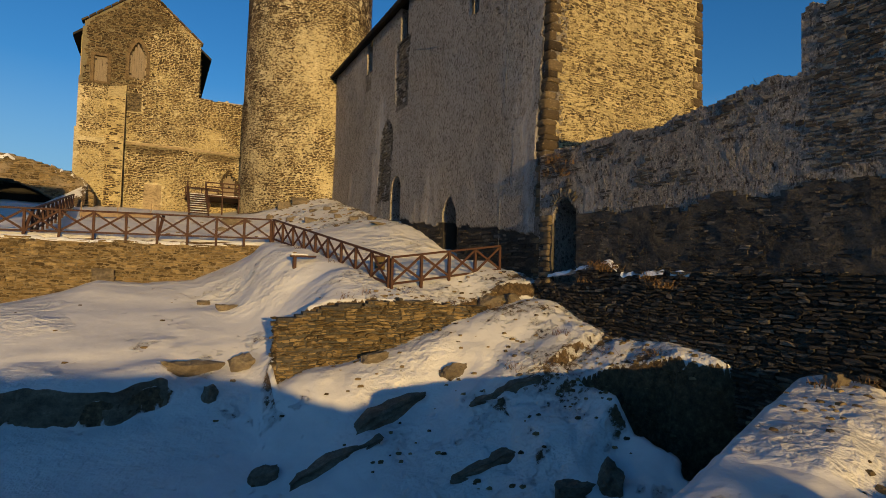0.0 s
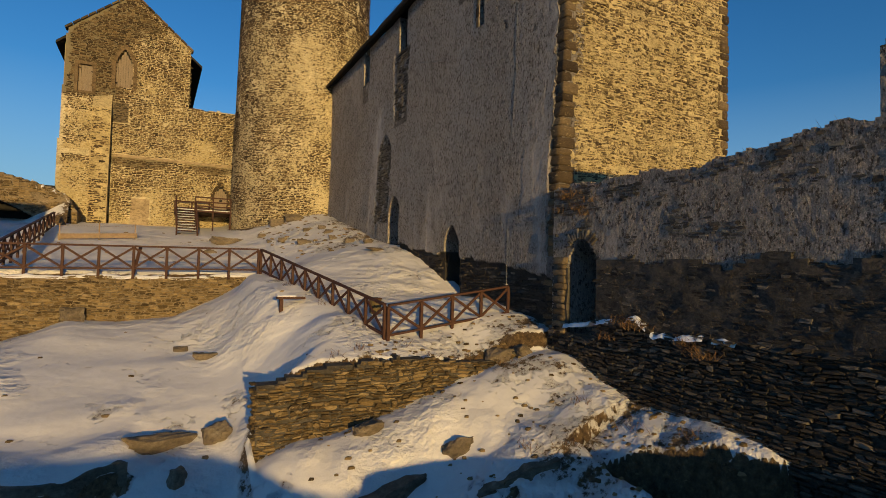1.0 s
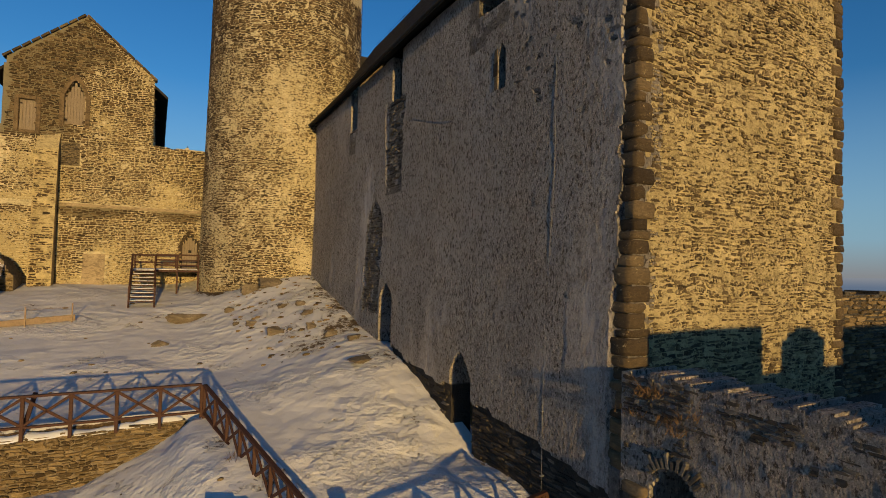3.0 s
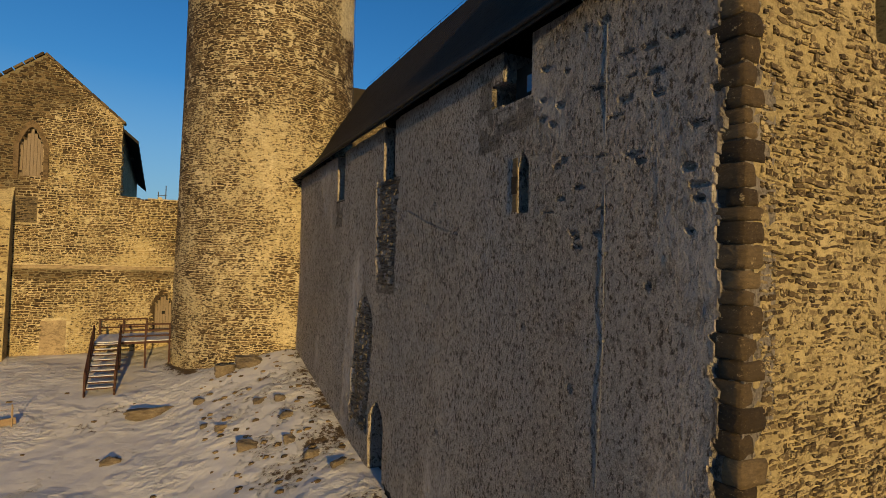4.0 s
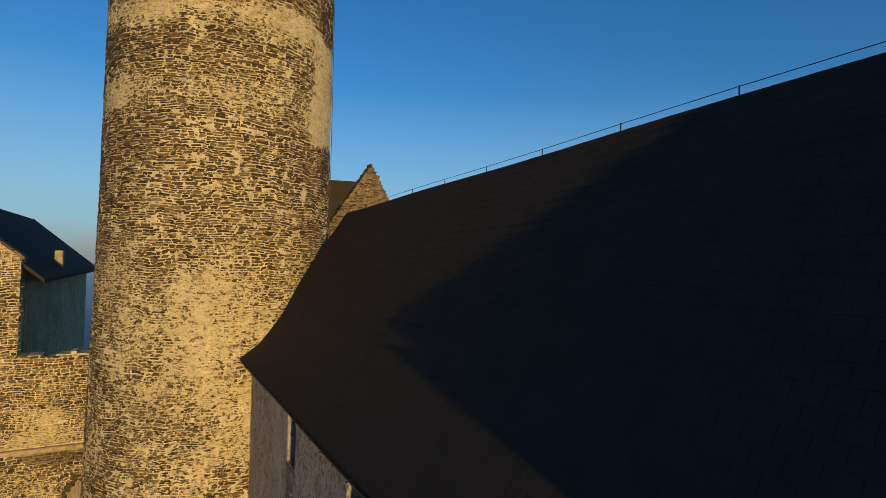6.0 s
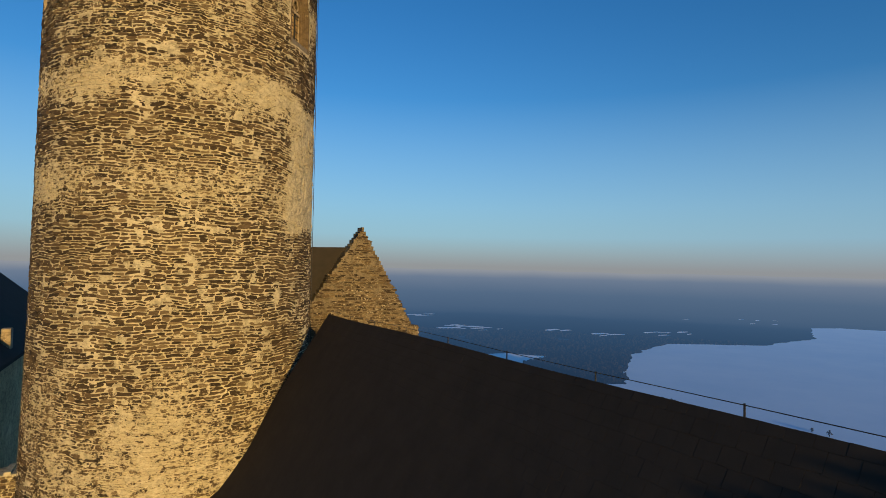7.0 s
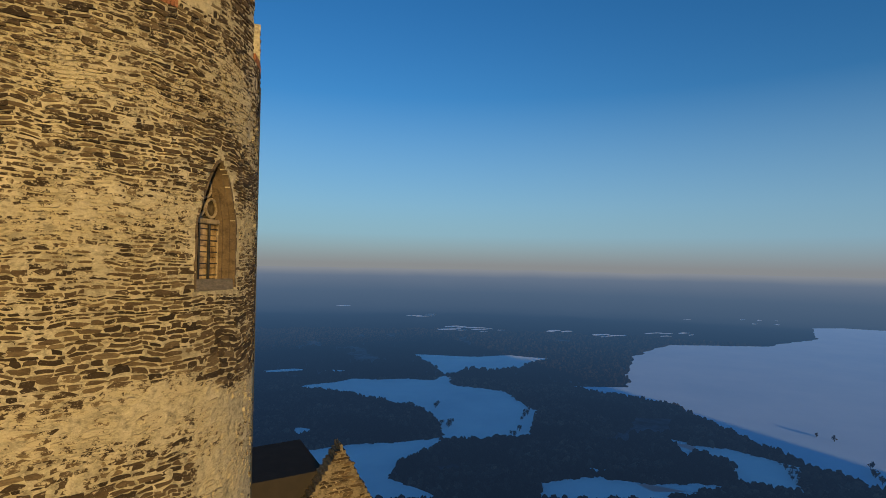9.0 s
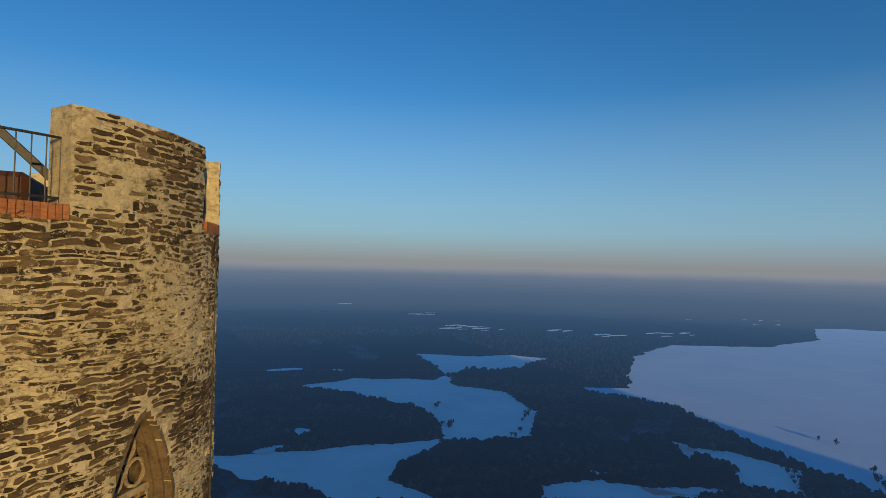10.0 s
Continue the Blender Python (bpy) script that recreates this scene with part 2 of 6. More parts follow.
M_QUOIN_LIGHT = stone_material("pale_jamb_stone", [(0.0, (0.12, 0.085, 0.045)), (1.0, (0.3, 0.22, 0.125))], False)
M_MORTAR_MID = mortar_material("weathered_mortar", (0.3, 0.235, 0.15), (0.15, 0.115, 0.075))
M_SURROUND = mortar_material("dressed_sandstone", (0.46, 0.36, 0.22), (0.34, 0.26, 0.16), 0.6)
M_BRICK = stone_material("red_sill_brick", [(0.0, (0.36, 0.125, 0.05)), (1.0, (0.5, 0.21, 0.09))], False)
M_METAL = plain_grain("dark_iron", (0.02, 0.02, 0.022), (0.05, 0.048, 0.046), 20, 0.55, depth=0.001, metal=0.6)
M_PALE_METAL = plain_grain("galvanised_wire", (0.3, 0.29, 0.27), (0.4, 0.39, 0.36), 20, 0.5, depth=0.001, metal=0.7)
glass = Mat("window_glass")
M_GLASS = glass.done((0.05, 0.1, 0.2), 0.08, spec=0.8)
glass = Mat("mottled_window_glass")
M_OLD_GLASS = glass.done(glass.ramp(glass.noise(3, 3), [(0.4, (0.02, 0.016, 0.011)), (0.7, (0.16, 0.12, 0.065))]), 0.12, spec=0.7)
# Amber of the sunlit panes is painted into the base colour.
glass = Mat("glass_with_amber_glow")
M_AMBER = glass.done(glass.ramp(glass.noise(4, 3), [(0.4, (0.16, 0.1, 0.04)), (0.65, (0.5, 0.34, 0.14))]), 0.25, spec=0.5)
M_JAMB = mortar_material("brown_dressed_stone", (0.2, 0.14, 0.075), (0.13, 0.09, 0.05), 0.6)
# Haze colours by distance, used as emission on everything far off.
HAZE_GLOW = [(0.0, (0.004, 0.0065, 0.012)), (0.1, (0.0052, 0.009, 0.0175)), (0.24, (0.011, 0.0245, 0.052)), (0.45, (0.022, 0.055, 0.112)), (0.65, (0.037, 0.08, 0.152)), (0.82, (0.075, 0.125, 0.205)), (0.92, (0.13, 0.175, 0.25)), (0.975, (0.24, 0.26, 0.295))]


def paint_haze(k):
    """Paint blue haze as a glow on a far surface, stronger with distance."""
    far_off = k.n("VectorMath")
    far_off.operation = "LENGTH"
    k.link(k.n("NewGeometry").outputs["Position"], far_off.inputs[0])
    k.link(k.ramp(k.math("DIVIDE", far_off.outputs["Value"], 5000), HAZE_GLOW), k.bsdf.inputs["Emission Color"])
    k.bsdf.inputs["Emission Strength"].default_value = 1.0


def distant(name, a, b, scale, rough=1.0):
    """Distant ground and woods with blue haze painted in as emission."""
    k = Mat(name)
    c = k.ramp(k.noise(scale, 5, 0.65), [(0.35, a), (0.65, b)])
    paint_haze(k)
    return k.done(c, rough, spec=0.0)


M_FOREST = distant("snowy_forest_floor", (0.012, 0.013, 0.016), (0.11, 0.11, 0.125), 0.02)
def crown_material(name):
    """Bare brown crowns and dark conifers, tree by tree, with blue haze painted in as emission."""
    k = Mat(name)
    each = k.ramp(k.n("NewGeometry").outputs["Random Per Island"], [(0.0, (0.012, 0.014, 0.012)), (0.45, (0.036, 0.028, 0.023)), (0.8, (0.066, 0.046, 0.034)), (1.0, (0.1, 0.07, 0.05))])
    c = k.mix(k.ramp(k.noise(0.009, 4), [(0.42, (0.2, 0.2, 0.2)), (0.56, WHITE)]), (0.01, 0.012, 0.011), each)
    paint_haze(k)
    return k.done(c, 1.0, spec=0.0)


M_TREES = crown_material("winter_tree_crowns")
M_FAR_TREES = distant("far_woods_haze_tone", (0.006, 0.007, 0.009), (0.012, 0.012, 0.014), 0.01)
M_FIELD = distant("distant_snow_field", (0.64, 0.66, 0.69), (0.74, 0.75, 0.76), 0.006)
# Bluish base colour carries the hazy tone of the wide field.
M_WIDE_FIELD = distant("haze_tinted_snow_field", (0.41, 0.55, 0.68), (0.48, 0.6, 0.71), 0.004)
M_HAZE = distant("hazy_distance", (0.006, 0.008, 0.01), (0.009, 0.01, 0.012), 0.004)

# ---- building helpers ----
RNG = np.random.default_rng(7)
LATTICE = RNG.random((64, 64, 64))


def vnoise(x, y, z=0.0):
    """Smooth value noise, -1 to 1."""
    x, y, z = np.broadcast_arrays(np.asarray(x, float), np.asarray(y, float), np.asarray(z, float))
    i, j, k = np.floor(x).astype(int), np.floor(y).astype(int), np.floor(z).astype(int)
    a, b, c = x - i, y - j, z - k
    a, b, c = (s * s * (3 - 2 * s) for s in (a, b, c))
    out = 0
    for di, wa in ((0, 1 - a), (1, a)):
        for dj, wb in ((0, 1 - b), (1, b)):
            for dk, wc in ((0, 1 - c), (1, c)):
                out = out + wa * wb * wc * LATTICE[(i + di) % 64, (j + dj) % 64, (k + dk) % 64]
    return out * 2 - 1


def fbm(x, y, z=0.0, octaves=4):
    out, amp = 0, 1.0
    for o in range(octaves):
        f = 2.03**o
        out = out + amp * vnoise(x * f + 11 * o, y * f + 5 * o, np.asarray(z) * f)
        amp *= 0.5
    return out / 1.9


def smooth(a, b, x):
    t = np.clip((np.asarray(x, float) - a) / (b - a), 0, 1)
    return t * t * (3 - 2 * t)


def wall_values(ob, name, axes, value):
    """Give a wall's points a value by the two of their axes that run along and up it."""
    co = np.empty(3 * len(ob.data.vertices))
    ob.data.vertices.foreach_get("co", co)
    ob.data.attributes.new(name, "FLOAT", "POINT").data.foreach_set("value", np.clip(value(co[axes[0]::3], co[axes[1]::3]), 0, 1).astype(float))
    return ob


def mesh_object(name, verts, faces, material, parent=None, label="", shade=False):
    me = bpy.data.meshes.new(name)
    me.from_pydata([tuple(v) for v in verts], [], [tuple(f) for f in faces])
    me.materials.append(material)
    me.update()
    if shade:
        me.polygons.foreach_set("use_smooth", [True] * len(me.polygons))
    ob = new(name, me)
    if parent:
        ob.parent = parent
    return tagged(ob, label)


def part(name, bm, material, parent=None, label=""):
    me = bpy.data.meshes.new(name)
    bmesh.ops.recalc_face_normals(bm, faces=bm.faces)
    bm.to_mesh(me)
    bm.free()
    me.materials.append(material)
    ob = new(name, me)
    if parent:
        ob.parent = parent
    return tagged(ob, label)


def thing(name, label, category, at=(0, 0, 0), kind="", group=""):
    ob = new(name)
    ob.location = at
    return tagged(ob, label, category, group, kind)


def under(ob, parent):
    """Parent ob, built in world coordinates, under a thing that stands elsewhere."""
    ob.parent = parent
    ob.matrix_parent_inverse = Matrix.Translation(-parent.location)
    return ob


def add_box(bm, lo, hi, bevel=0.0):
    lo, hi = Vector(lo), Vector(hi)
    got = bmesh.ops.create_cube(bm, size=1, matrix=Matrix.Translation((lo + hi) / 2) @ Matrix.Diagonal((*(hi - lo), 1)))
    if bevel:
        edges = list({e for v in got["verts"] for e in v.link_edges})
        bmesh.ops.bevel(bm, geom=edges, offset=bevel, segments=1, affect="EDGES")
    return bm


def add_beam(bm, a, b, w, h, up=(0, 0, 1)):
    """A squared timber from a to b, w wide and h high."""
    a, b = Vector(a), Vector(b)
    d = (b - a).normalized()
    side = d.cross(Vector(up)).normalized()
    top = side.cross(d).normalized()
    m = Matrix.Translation((a + b) / 2) @ Matrix((side, d, top)).transposed().to_4x4() @ Matrix.Diagonal((w, (b - a).length, h, 1))
    got = bmesh.ops.create_cube(bm, size=1, matrix=m)
    edges = list({e for v in got["verts"] for e in v.link_edges})
    bmesh.ops.bevel(bm, geom=edges, offset=min(w, h) * 0.12, segments=1, affect="EDGES")
    return bm


def beam(a, b, w, h, up=(0, 0, 1)):
    return add_beam(bmesh.new(), a, b, w, h, up)


def box(lo, hi, bevel=0.0):
    return add_box(bmesh.new(), lo, hi, bevel)


def grid_wall(name, us, vs, place, material, keep=None, relief=None, thick=0.9, parent=None, label="", rear=True):
    """A thick wall over the lines us x vs; keep(u, v) tells the cells that stand, relief(u, v) how far the face stands out."""
    us, vs = np.asarray(us, float), np.asarray(vs, float)
    U, V = np.meshgrid(us, vs, indexing="ij")
    D = relief(U, V) if relief else np.zeros_like(U)
    cu, cv = np.meshgrid((us[1:] + us[:-1]) / 2, (vs[1:] + vs[:-1]) / 2, indexing="ij")
    K = keep(cu, cv) if keep else np.ones_like(cu, bool)
    nu, nv = len(us), len(vs)
    front = np.stack(place(U.ravel(), V.ravel(), D.ravel()), -1)
    back = np.stack(place(U.ravel(), V.ravel(), np.full(U.size, -thick)), -1)
    verts = np.concatenate([front, back])
    n = nu * nv
    idx = lambda i, j: i * nv + j
    i, j = np.nonzero(K)
    quad = np.stack([idx(i, j), idx(i + 1, j), idx(i + 1, j + 1), idx(i, j + 1)], -1)
    faces = [quad, quad[:, ::-1] + n] if rear else [quad]
    P = np.pad(K, 1)
    for di, dj, e0, e1 in ((-1, 0, (0, 1), (0, 0)), (1, 0, (1, 0), (1, 1)), (0, -1, (0, 0), (1, 0)), (0, 1, (1, 1), (0, 1))):
        edge = K & ~P[1 + di : P.shape[0] - 1 + di, 1 + dj : P.shape[1] - 1 + dj]
        i, j = np.nonzero(edge)
        a, b = idx(i + e0[0], j + e0[1]), idx(i + e1[0], j + e1[1])
        faces.append(np.stack([b, a, a + n, b + n], -1))
    return mesh_object(name, verts, np.concatenate(faces), material, parent, label)


def courses(u0, u1, v0, v1, keep, high=(0.07, 0.17), long=(0.18, 0.6), gap=0.025, u_gap=1.0, rng=RNG, loose=1.0):
    """Rubble laid in rough courses: rows of u0, u1, v0, v1 of the stones that keep(u, v) lets stand."""
    rows, v = [], v0
    while v < v1:
        h = rng.uniform(*high)
        n = int((u1 - u0) / (sum(long) / 2) * 1.5) + 3
        lens = rng.uniform(long[0], long[1], n) * (0.6 + 0.8 * h / high[1])
        ends = u0 - rng.uniform(0, long[1]) + np.cumsum(lens)
        starts = ends - lens
        ok = (ends > u0) & (starts < u1)
        k = ok.sum()
        low, top = v + loose * rng.uniform(-0.1, 0.2, k) * h, v + h - gap + loose * rng.uniform(-0.25, 0.12, k) * h
        rows.append(np.stack([np.clip(starts[ok], u0, u1), np.clip(ends[ok] - gap * u_gap, u0, u1), np.maximum(low, v0), np.minimum(top, v1)], -1))
        v += h
    R = np.concatenate(rows)
    R = R[(R[:, 1] - R[:, 0] > 0.07) & (R[:, 3] - R[:, 2] > 0.03)]
    return R[keep((R[:, 0] + R[:, 1]) / 2, (R[:, 2] + R[:, 3]) / 2)]


OUTLINE = np.array([(0.04, 0.02), (0.5, -0.04), (0.96, 0.05), (1.0, 0.5), (0.94, 0.98), (0.45, 1.04), (0.06, 0.95), (0, 0.45)])


def stone_verts(R, place, out=(0.01, 0.05), rng=RNG, loose=1.0, lime=None):
    """Sixteen corners for each stone: a ring of eight sunk in the mortar and a smaller one standing out, all uneven; and how much lime lies on each."""
    n = len(R)
    h, w = R[:, 3] - R[:, 2], R[:, 1] - R[:, 0]
    tilt, face = rng.normal(0, 0.06 * loose, n), rng.uniform(out[0], out[1], n)
    lift = rng.normal(0, 0.12 * loose, n) * h
    V, C = np.zeros((n, 16, 3)), np.zeros((n, 16))
    for c, (a, b) in enumerate(OUTLINE):
        a = a + loose * rng.uniform(-0.13, 0.13, n)
        b = b + loose * rng.uniform(-0.2, 0.2, n) + tilt * (a - 0.5)
        uu, vv = R[:, 0] + a * w, R[:, 2] + b * h + lift
        if lime is not None:
            C[:, c] = C[:, c + 8] = lime(uu, vv)
        V[:, c] = np.stack(place(uu, vv, np.full(n, -0.04)), -1)
        a, b = 0.5 + (a - 0.5) * 0.95, 0.5 + (b - 0.5) * 0.9
        V[:, c + 8] = np.stack(place(R[:, 0] + a * w, R[:, 2] + b * h + lift, face + rng.uniform(-0.3, 0.3, n) * (out[1] - out[0])), -1)
    return V, C


RIM = [(k, (k + 1) % 8, 8 + (k + 1) % 8, 8 + k) for k in range(8)]
FACE = (8, 9, 10, 11, 12, 13, 14, 15)


def point_values(ob, name, values):
    ob.data.attributes.new(name, "FLOAT", "POINT").data.foreach_set("value", np.asarray(values, float).ravel())
    return ob


def masonry(owner, name, R, place, joined_mat, single_mat, pick=None, out=(0.01, 0.05), loose=1.0, lime=None):
    """Stones of a wall: up to 290 in the picked stretch as pieces of their own, the rest joined."""
    V, C = stone_verts(R, place, out, RNG, loose, lime)
    single = np.zeros(len(R), bool)
    if pick is not None:
        near = np.nonzero(pick((R[:, 0] + R[:, 1]) / 2, (R[:, 2] + R[:, 3]) / 2))[0]
        single[near[:290]] = True
        PIECES.append((owner, name, V[single], C[single], single_mat))
    J = V[~single]
    base = 16 * np.arange(len(J))
    faces = [tuple(f) for f in (np.array(RIM)[None] + base[:, None, None]).reshape(-1, 4)] + [tuple(f) for f in np.array(FACE)[None] + base[:, None]]
    ob = point_values(mesh_object("rubble", J.reshape(-1, 3), faces, joined_mat), "lime", C[~single])
    tagged(ob, kind="stuff")
    return under(ob, owner)


PIECES = []

# ---- ground ----
def wall_line(x):
    """y of the low ruined terrace wall at x."""
    return 15.42 - (x - 3.36) * 0.085


def ledge_line(x):
    """y of the low rock step across the shaded slope."""
    return 15.55 + 0.16 * vnoise(x * 0.8, 6.0) + 0.07 * vnoise(x * 2.6, 2.0) + 0.3 * smooth(-0.8, 0.6, x)


def yard_height(x, y):
    z = np.interp(y, [8, 15, 17, 22, 26, 31, 35, 38.5, 42, 45, 50, 60], [-0.6, -0.5, -0.35, 0.65, 1.1, 1.35, 2.05, 2.6, 3.4, 3.85, 4.45, 4.9])
    z = z + smooth(4, 12, x) * np.interp(y, [21, 25, 31, 36, 40, 48], [0, 1.1, 1.85, 2.1, 2.25, 2.1])
    near_wall = np.interp(x, [3.6, 6.5, 7.5, 10.5], [3.6, 2.8, 2.6, 2.0])
    drop = np.interp(x, [3.4, 4.7, 5.8, 7, 8.3, 9.6, 10.8], [0.85, 0.62, 0.5, 0.52, 0.68, 0.72, 0.25])
    z = z + 0.42 * smooth(8.0, 11.2, x) * smooth(21.5, 18.5, y)
    return z - drop * (1 - smooth(0, 1, (y - wall_line(x)) / near_wall)) * (x > 2)


def low_height(x, y):
    z = np.interp(y, [-12, 0, 6, 10, 12, 14, 16, 18, 21, 25, 27], [-8, -7.4, -6.6, -5.8, -5.1, -4.5, -3.3, -2.5, -1.7, -1.1, -1.0])
    z = z + smooth(2, 5, x) * np.interp(y, [10, 12, 14, 15.5, 17, 19, 21, 25.5], [0.5, 0.9, 1.0, 0.2, -0.6, 0.6, 1.5, 2.2])
    z = z + smooth(5, 10.5, x) * np.interp(y, [6, 7.5, 9, 11, 13, 15, 17], [0, 1.0, 3.0, 2.6, 1.8, 1.5, 0])
    drift = y - wall_line(x)
    wall_foot = np.interp(x, [2.6, 3.4, 3.9, 5.1, 6.4, 8.0, 9.6, 10.8], [-3.3, -3.15, -2.95, -2.8, -2.4, -1.82, -1.25, -0.9])
    by_wall = smooth(-2.6, -0.3, drift) * smooth(0.9, 0.5, drift) * smooth(2.2, 3.4, x)
    z = z * (1 - by_wall) + wall_foot * by_wall
    foot = np.interp(x, [-12, -5.3, -3.2, -2.0, -0.5, 1.5, 3.2, 4.6], [-2.3, -1.85, -1.2, -0.7, -0.85, -0.7, 0.1, 0.95])
    w = smooth(21.5, 26, y) * (x < 5)
    z = z * (1 - w) + foot * w
    z = z + (1 - by_wall) * smooth(9.4, 11.3, x) * np.interp(y, [10.3, 11.5, 14.5, 16], [0, 0.35, 1.0, 1.0])
    z = z - 0.5 * smooth(-2, -9, x) * (1 - w)
    step = y - ledge_line(x)
    on_ledge = smooth(0.75, 0.2, x) * smooth(-5.6, -4.4, x)
    z = z + on_ledge * (0.32 * smooth(-0.04, 0.06, step) * smooth(2.2, 0.5, step) - 0.2 * smooth(-1.6, -0.1, step) * (step < 0.01))
    rag = 0.22 * vnoise(x * 1.6, y * 1.6, 2.0) + 0.1 * vnoise(x * 4, y * 4, 5.0)
    rim = np.interp(y, [7.4, 7.7, 8.5, 9.5, 10.5, 11.2], [11.9, 11.4, 11.05, 10.7, 10.1, 9.4]) + rag
    pit = smooth(9.5, 9.8, x) * smooth(11.4, 11.1, y + rag)
    z = z - pit * np.clip(z + 5.6, 0, 9)
    crest = 0.5 * rag + np.interp(y, [5.5, 7, 8, 9, 9.5, 10.5, 11.4], [-4.9, -4.0, -3.75, -3.2, -2.85, -2.7, -2.5]) - 0.42 * np.maximum(9.4 - x, 0) - 5 * np.maximum(x - 9.55 - 0.7 * rag, 0) - 0.8 * np.maximum(8.0 - x, 0)
    z = np.maximum(z, np.where((y > 5.5) & (y < 11.5) & (x > 6), crest, -99))
    shelf = np.interp(y, [7.4, 7.65, 8.3, 9.06, 10.9, 12, 13.3], [-2.3, -1.98, -1.82, -1.72, -1.72, -1.6, -1.35]) - 0.48 * (11.65 - x) + 0.5 * rag
    on = smooth(-0.6, 0.1, x - rim) * smooth(7.3, 7.6, y) * smooth(12.5, 11.5, y)
    z = z + on * np.maximum(shelf - z, 0)
    z = z - 0.22 * smooth(0.35, -0.25, y - 11.2 - rag) * smooth(6.8, 7.6, x) * smooth(9.6, 9.0, x)
    mound = -1.88 - 0.05 * np.clip(11 - x, 0, 9) - 0.04 * np.clip(5 - y, 0, 10)
    z_m = smooth(0.9, -0.2, y - (6.0 - np.clip(11.0 - x, 0, 9) * 0.34)) * smooth(2.6, 4.4, x)
    mound = mound - 0.75 * smooth(0.5, -1.5, y - 3.45 - (x - 8.45) * 0.35 + 1.5 * rag)
    return z + z_m * np.maximum(mound - z, 0)


def bareness(x, y):
    """How far earth and rock come through the snow, 0 to 1."""
    out = 0.75 * smooth(8.0, 9.4, x) * smooth(8, 9, y) * smooth(15.4, 14.2, y) + 0.9 * np.exp(-(((y - 11.2) / 0.3) ** 2)) * (x > 6.5)
    out = out + 1.4 * smooth(0.0, -0.7, y - 3.55 - (x - 8.45) * 0.35) * (y < 6) * (x > 3) + 0.3 * (y < 6.5) * (x > 5)
    lip = y - wall_line(x)
    out = out + (0.25 * smooth(0.6, 0.3, lip) + 0.75 * smooth(7.2, 8.4, x) * smooth(1.9, 1.0, lip)) * smooth(-0.1, 0.15, lip) * (x > 3.4) + 0.3 * smooth(0, 0.5, lip) * smooth(3.5, 1.5, lip) * (x > 4.5)
    out = out + (0.8 + 0.5 * vnoise(x * 0.7, y * 0.7, 9.0)) * smooth(6.0, 8.5, x) * smooth(28.5, 31.5, y) + 1.3 * np.exp(-(((x - 11.0 - 0.3 * (y - 27.3)) / 0.9) ** 2 + ((y - 27.3) / 0.45) ** 2)) + 1.5 * np.exp(-((np.hypot(x - 11.4, y - 46.6) - 5.6) / 0.6) ** 2)
    out = out + 0.8 * np.exp(-(((x + 1.9) / 0.5) ** 2 + ((y - 25.6) / 0.5) ** 2)) + 0.6 * smooth(11.2, 11.9, x) * (y > 15)
    out = out + 0.55 * np.exp(-(((x - 5.9 - 0.23 * (20.5 - y)) / 0.45) ** 2)) * (y > 16.5) * (y < 25.5)
    out = out + 0.75 * np.exp(-(((y - 26.9 - 0.12 * (x - 6)) / 0.4) ** 2)) * smooth(5, 6, x) * (0.5 + 0.5 * vnoise(x * 0.9, 5.0))
    return np.clip(out + 0.25 * smooth(12.5, 14, y) * smooth(17, 15, y) * (x > 3), 0, 1.6)


def ground_height(x, y):
    x, y = np.asarray(x, float), np.asarray(y, float)
    xb = np.interp(y, [15.4, 17, 19, 25.7], [3.75, 5.4, 6.3, 4.6])
    width = np.interp(y, [15.4, 17, 19, 22, 25.7], [1.3, 3.3, 3.6, 2.8, 0.8])
    m = smooth(0, 1, (x - xb + width) / width)
    m = np.where((y > 25.9) & (x < 4.9), smooth(26.5, 26.7, y), m)
    lip = y - wall_line(x)
    m = m * np.where(x > 3.04, smooth(0.12, 0.42, lip + 0.1 * vnoise(x * 2.3, 4.0) + 0.06 * vnoise(x * 6, 2.0)), smooth(-1.2, 0.8, lip))
    z = m * yard_height(x, y) + (1 - m) * low_height(x, y)
    trod = smooth(-0.1, 0.3, fbm(x * 0.2, y * 0.2, 6.6) + 0.6 * smooth(5.5, 8.5, x) * (y < 31) + 0.3 * smooth(28, 33, y) * (x > 5))
    z = z + 0.08 * fbm(x * 0.4, y * 0.4) + (0.008 + 0.03 * trod) * fbm(x * 1.7, y * 1.7, 3.3) + 0.022 * trod * vnoise(x * 4, y * 4)
    return z


gx, gy = np.concatenate([np.arange(-34, 3, 0.17), np.arange(3, 12.5, 0.09)]), np.concatenate([np.arange(-9, 2, 0.2), np.arange(2, 18.5, 0.09), np.arange(18.5, 53, 0.17)])
GX, GY = np.meshgrid(gx, gy, indexing="ij")
GZ = ground_height(GX, GY)
ni, nj = GX.shape
ii, jj = np.meshgrid(np.arange(ni - 1), np.arange(nj - 1), indexing="ij")
a = (ii * nj + jj).ravel()
castle_ground = mesh_object("ground", np.stack([GX, GY, GZ], -1).reshape(-1, 3), np.stack([a, a + nj, a + nj + 1, a + 1], -1), M_SNOW, shade=True)
castle_ground.data.attributes.new("bare", "FLOAT", "POINT").data.foreach_set("value", bareness(GX, GY).ravel())
tagged(castle_ground, "trodden snow over rocky castle ground with dry grass showing through", "ground", kind="structure")

# the hill falls to a wooded plain that rises to hazy hills at the horizon; an unseen ridge towards the sun is added to
# shade the plain
PLAIN = -268.0
rad = np.concatenate([[0], np.geomspace(30, 4900, 90)])
ang = np.linspace(0, 2 * np.pi, 181)[:-1]
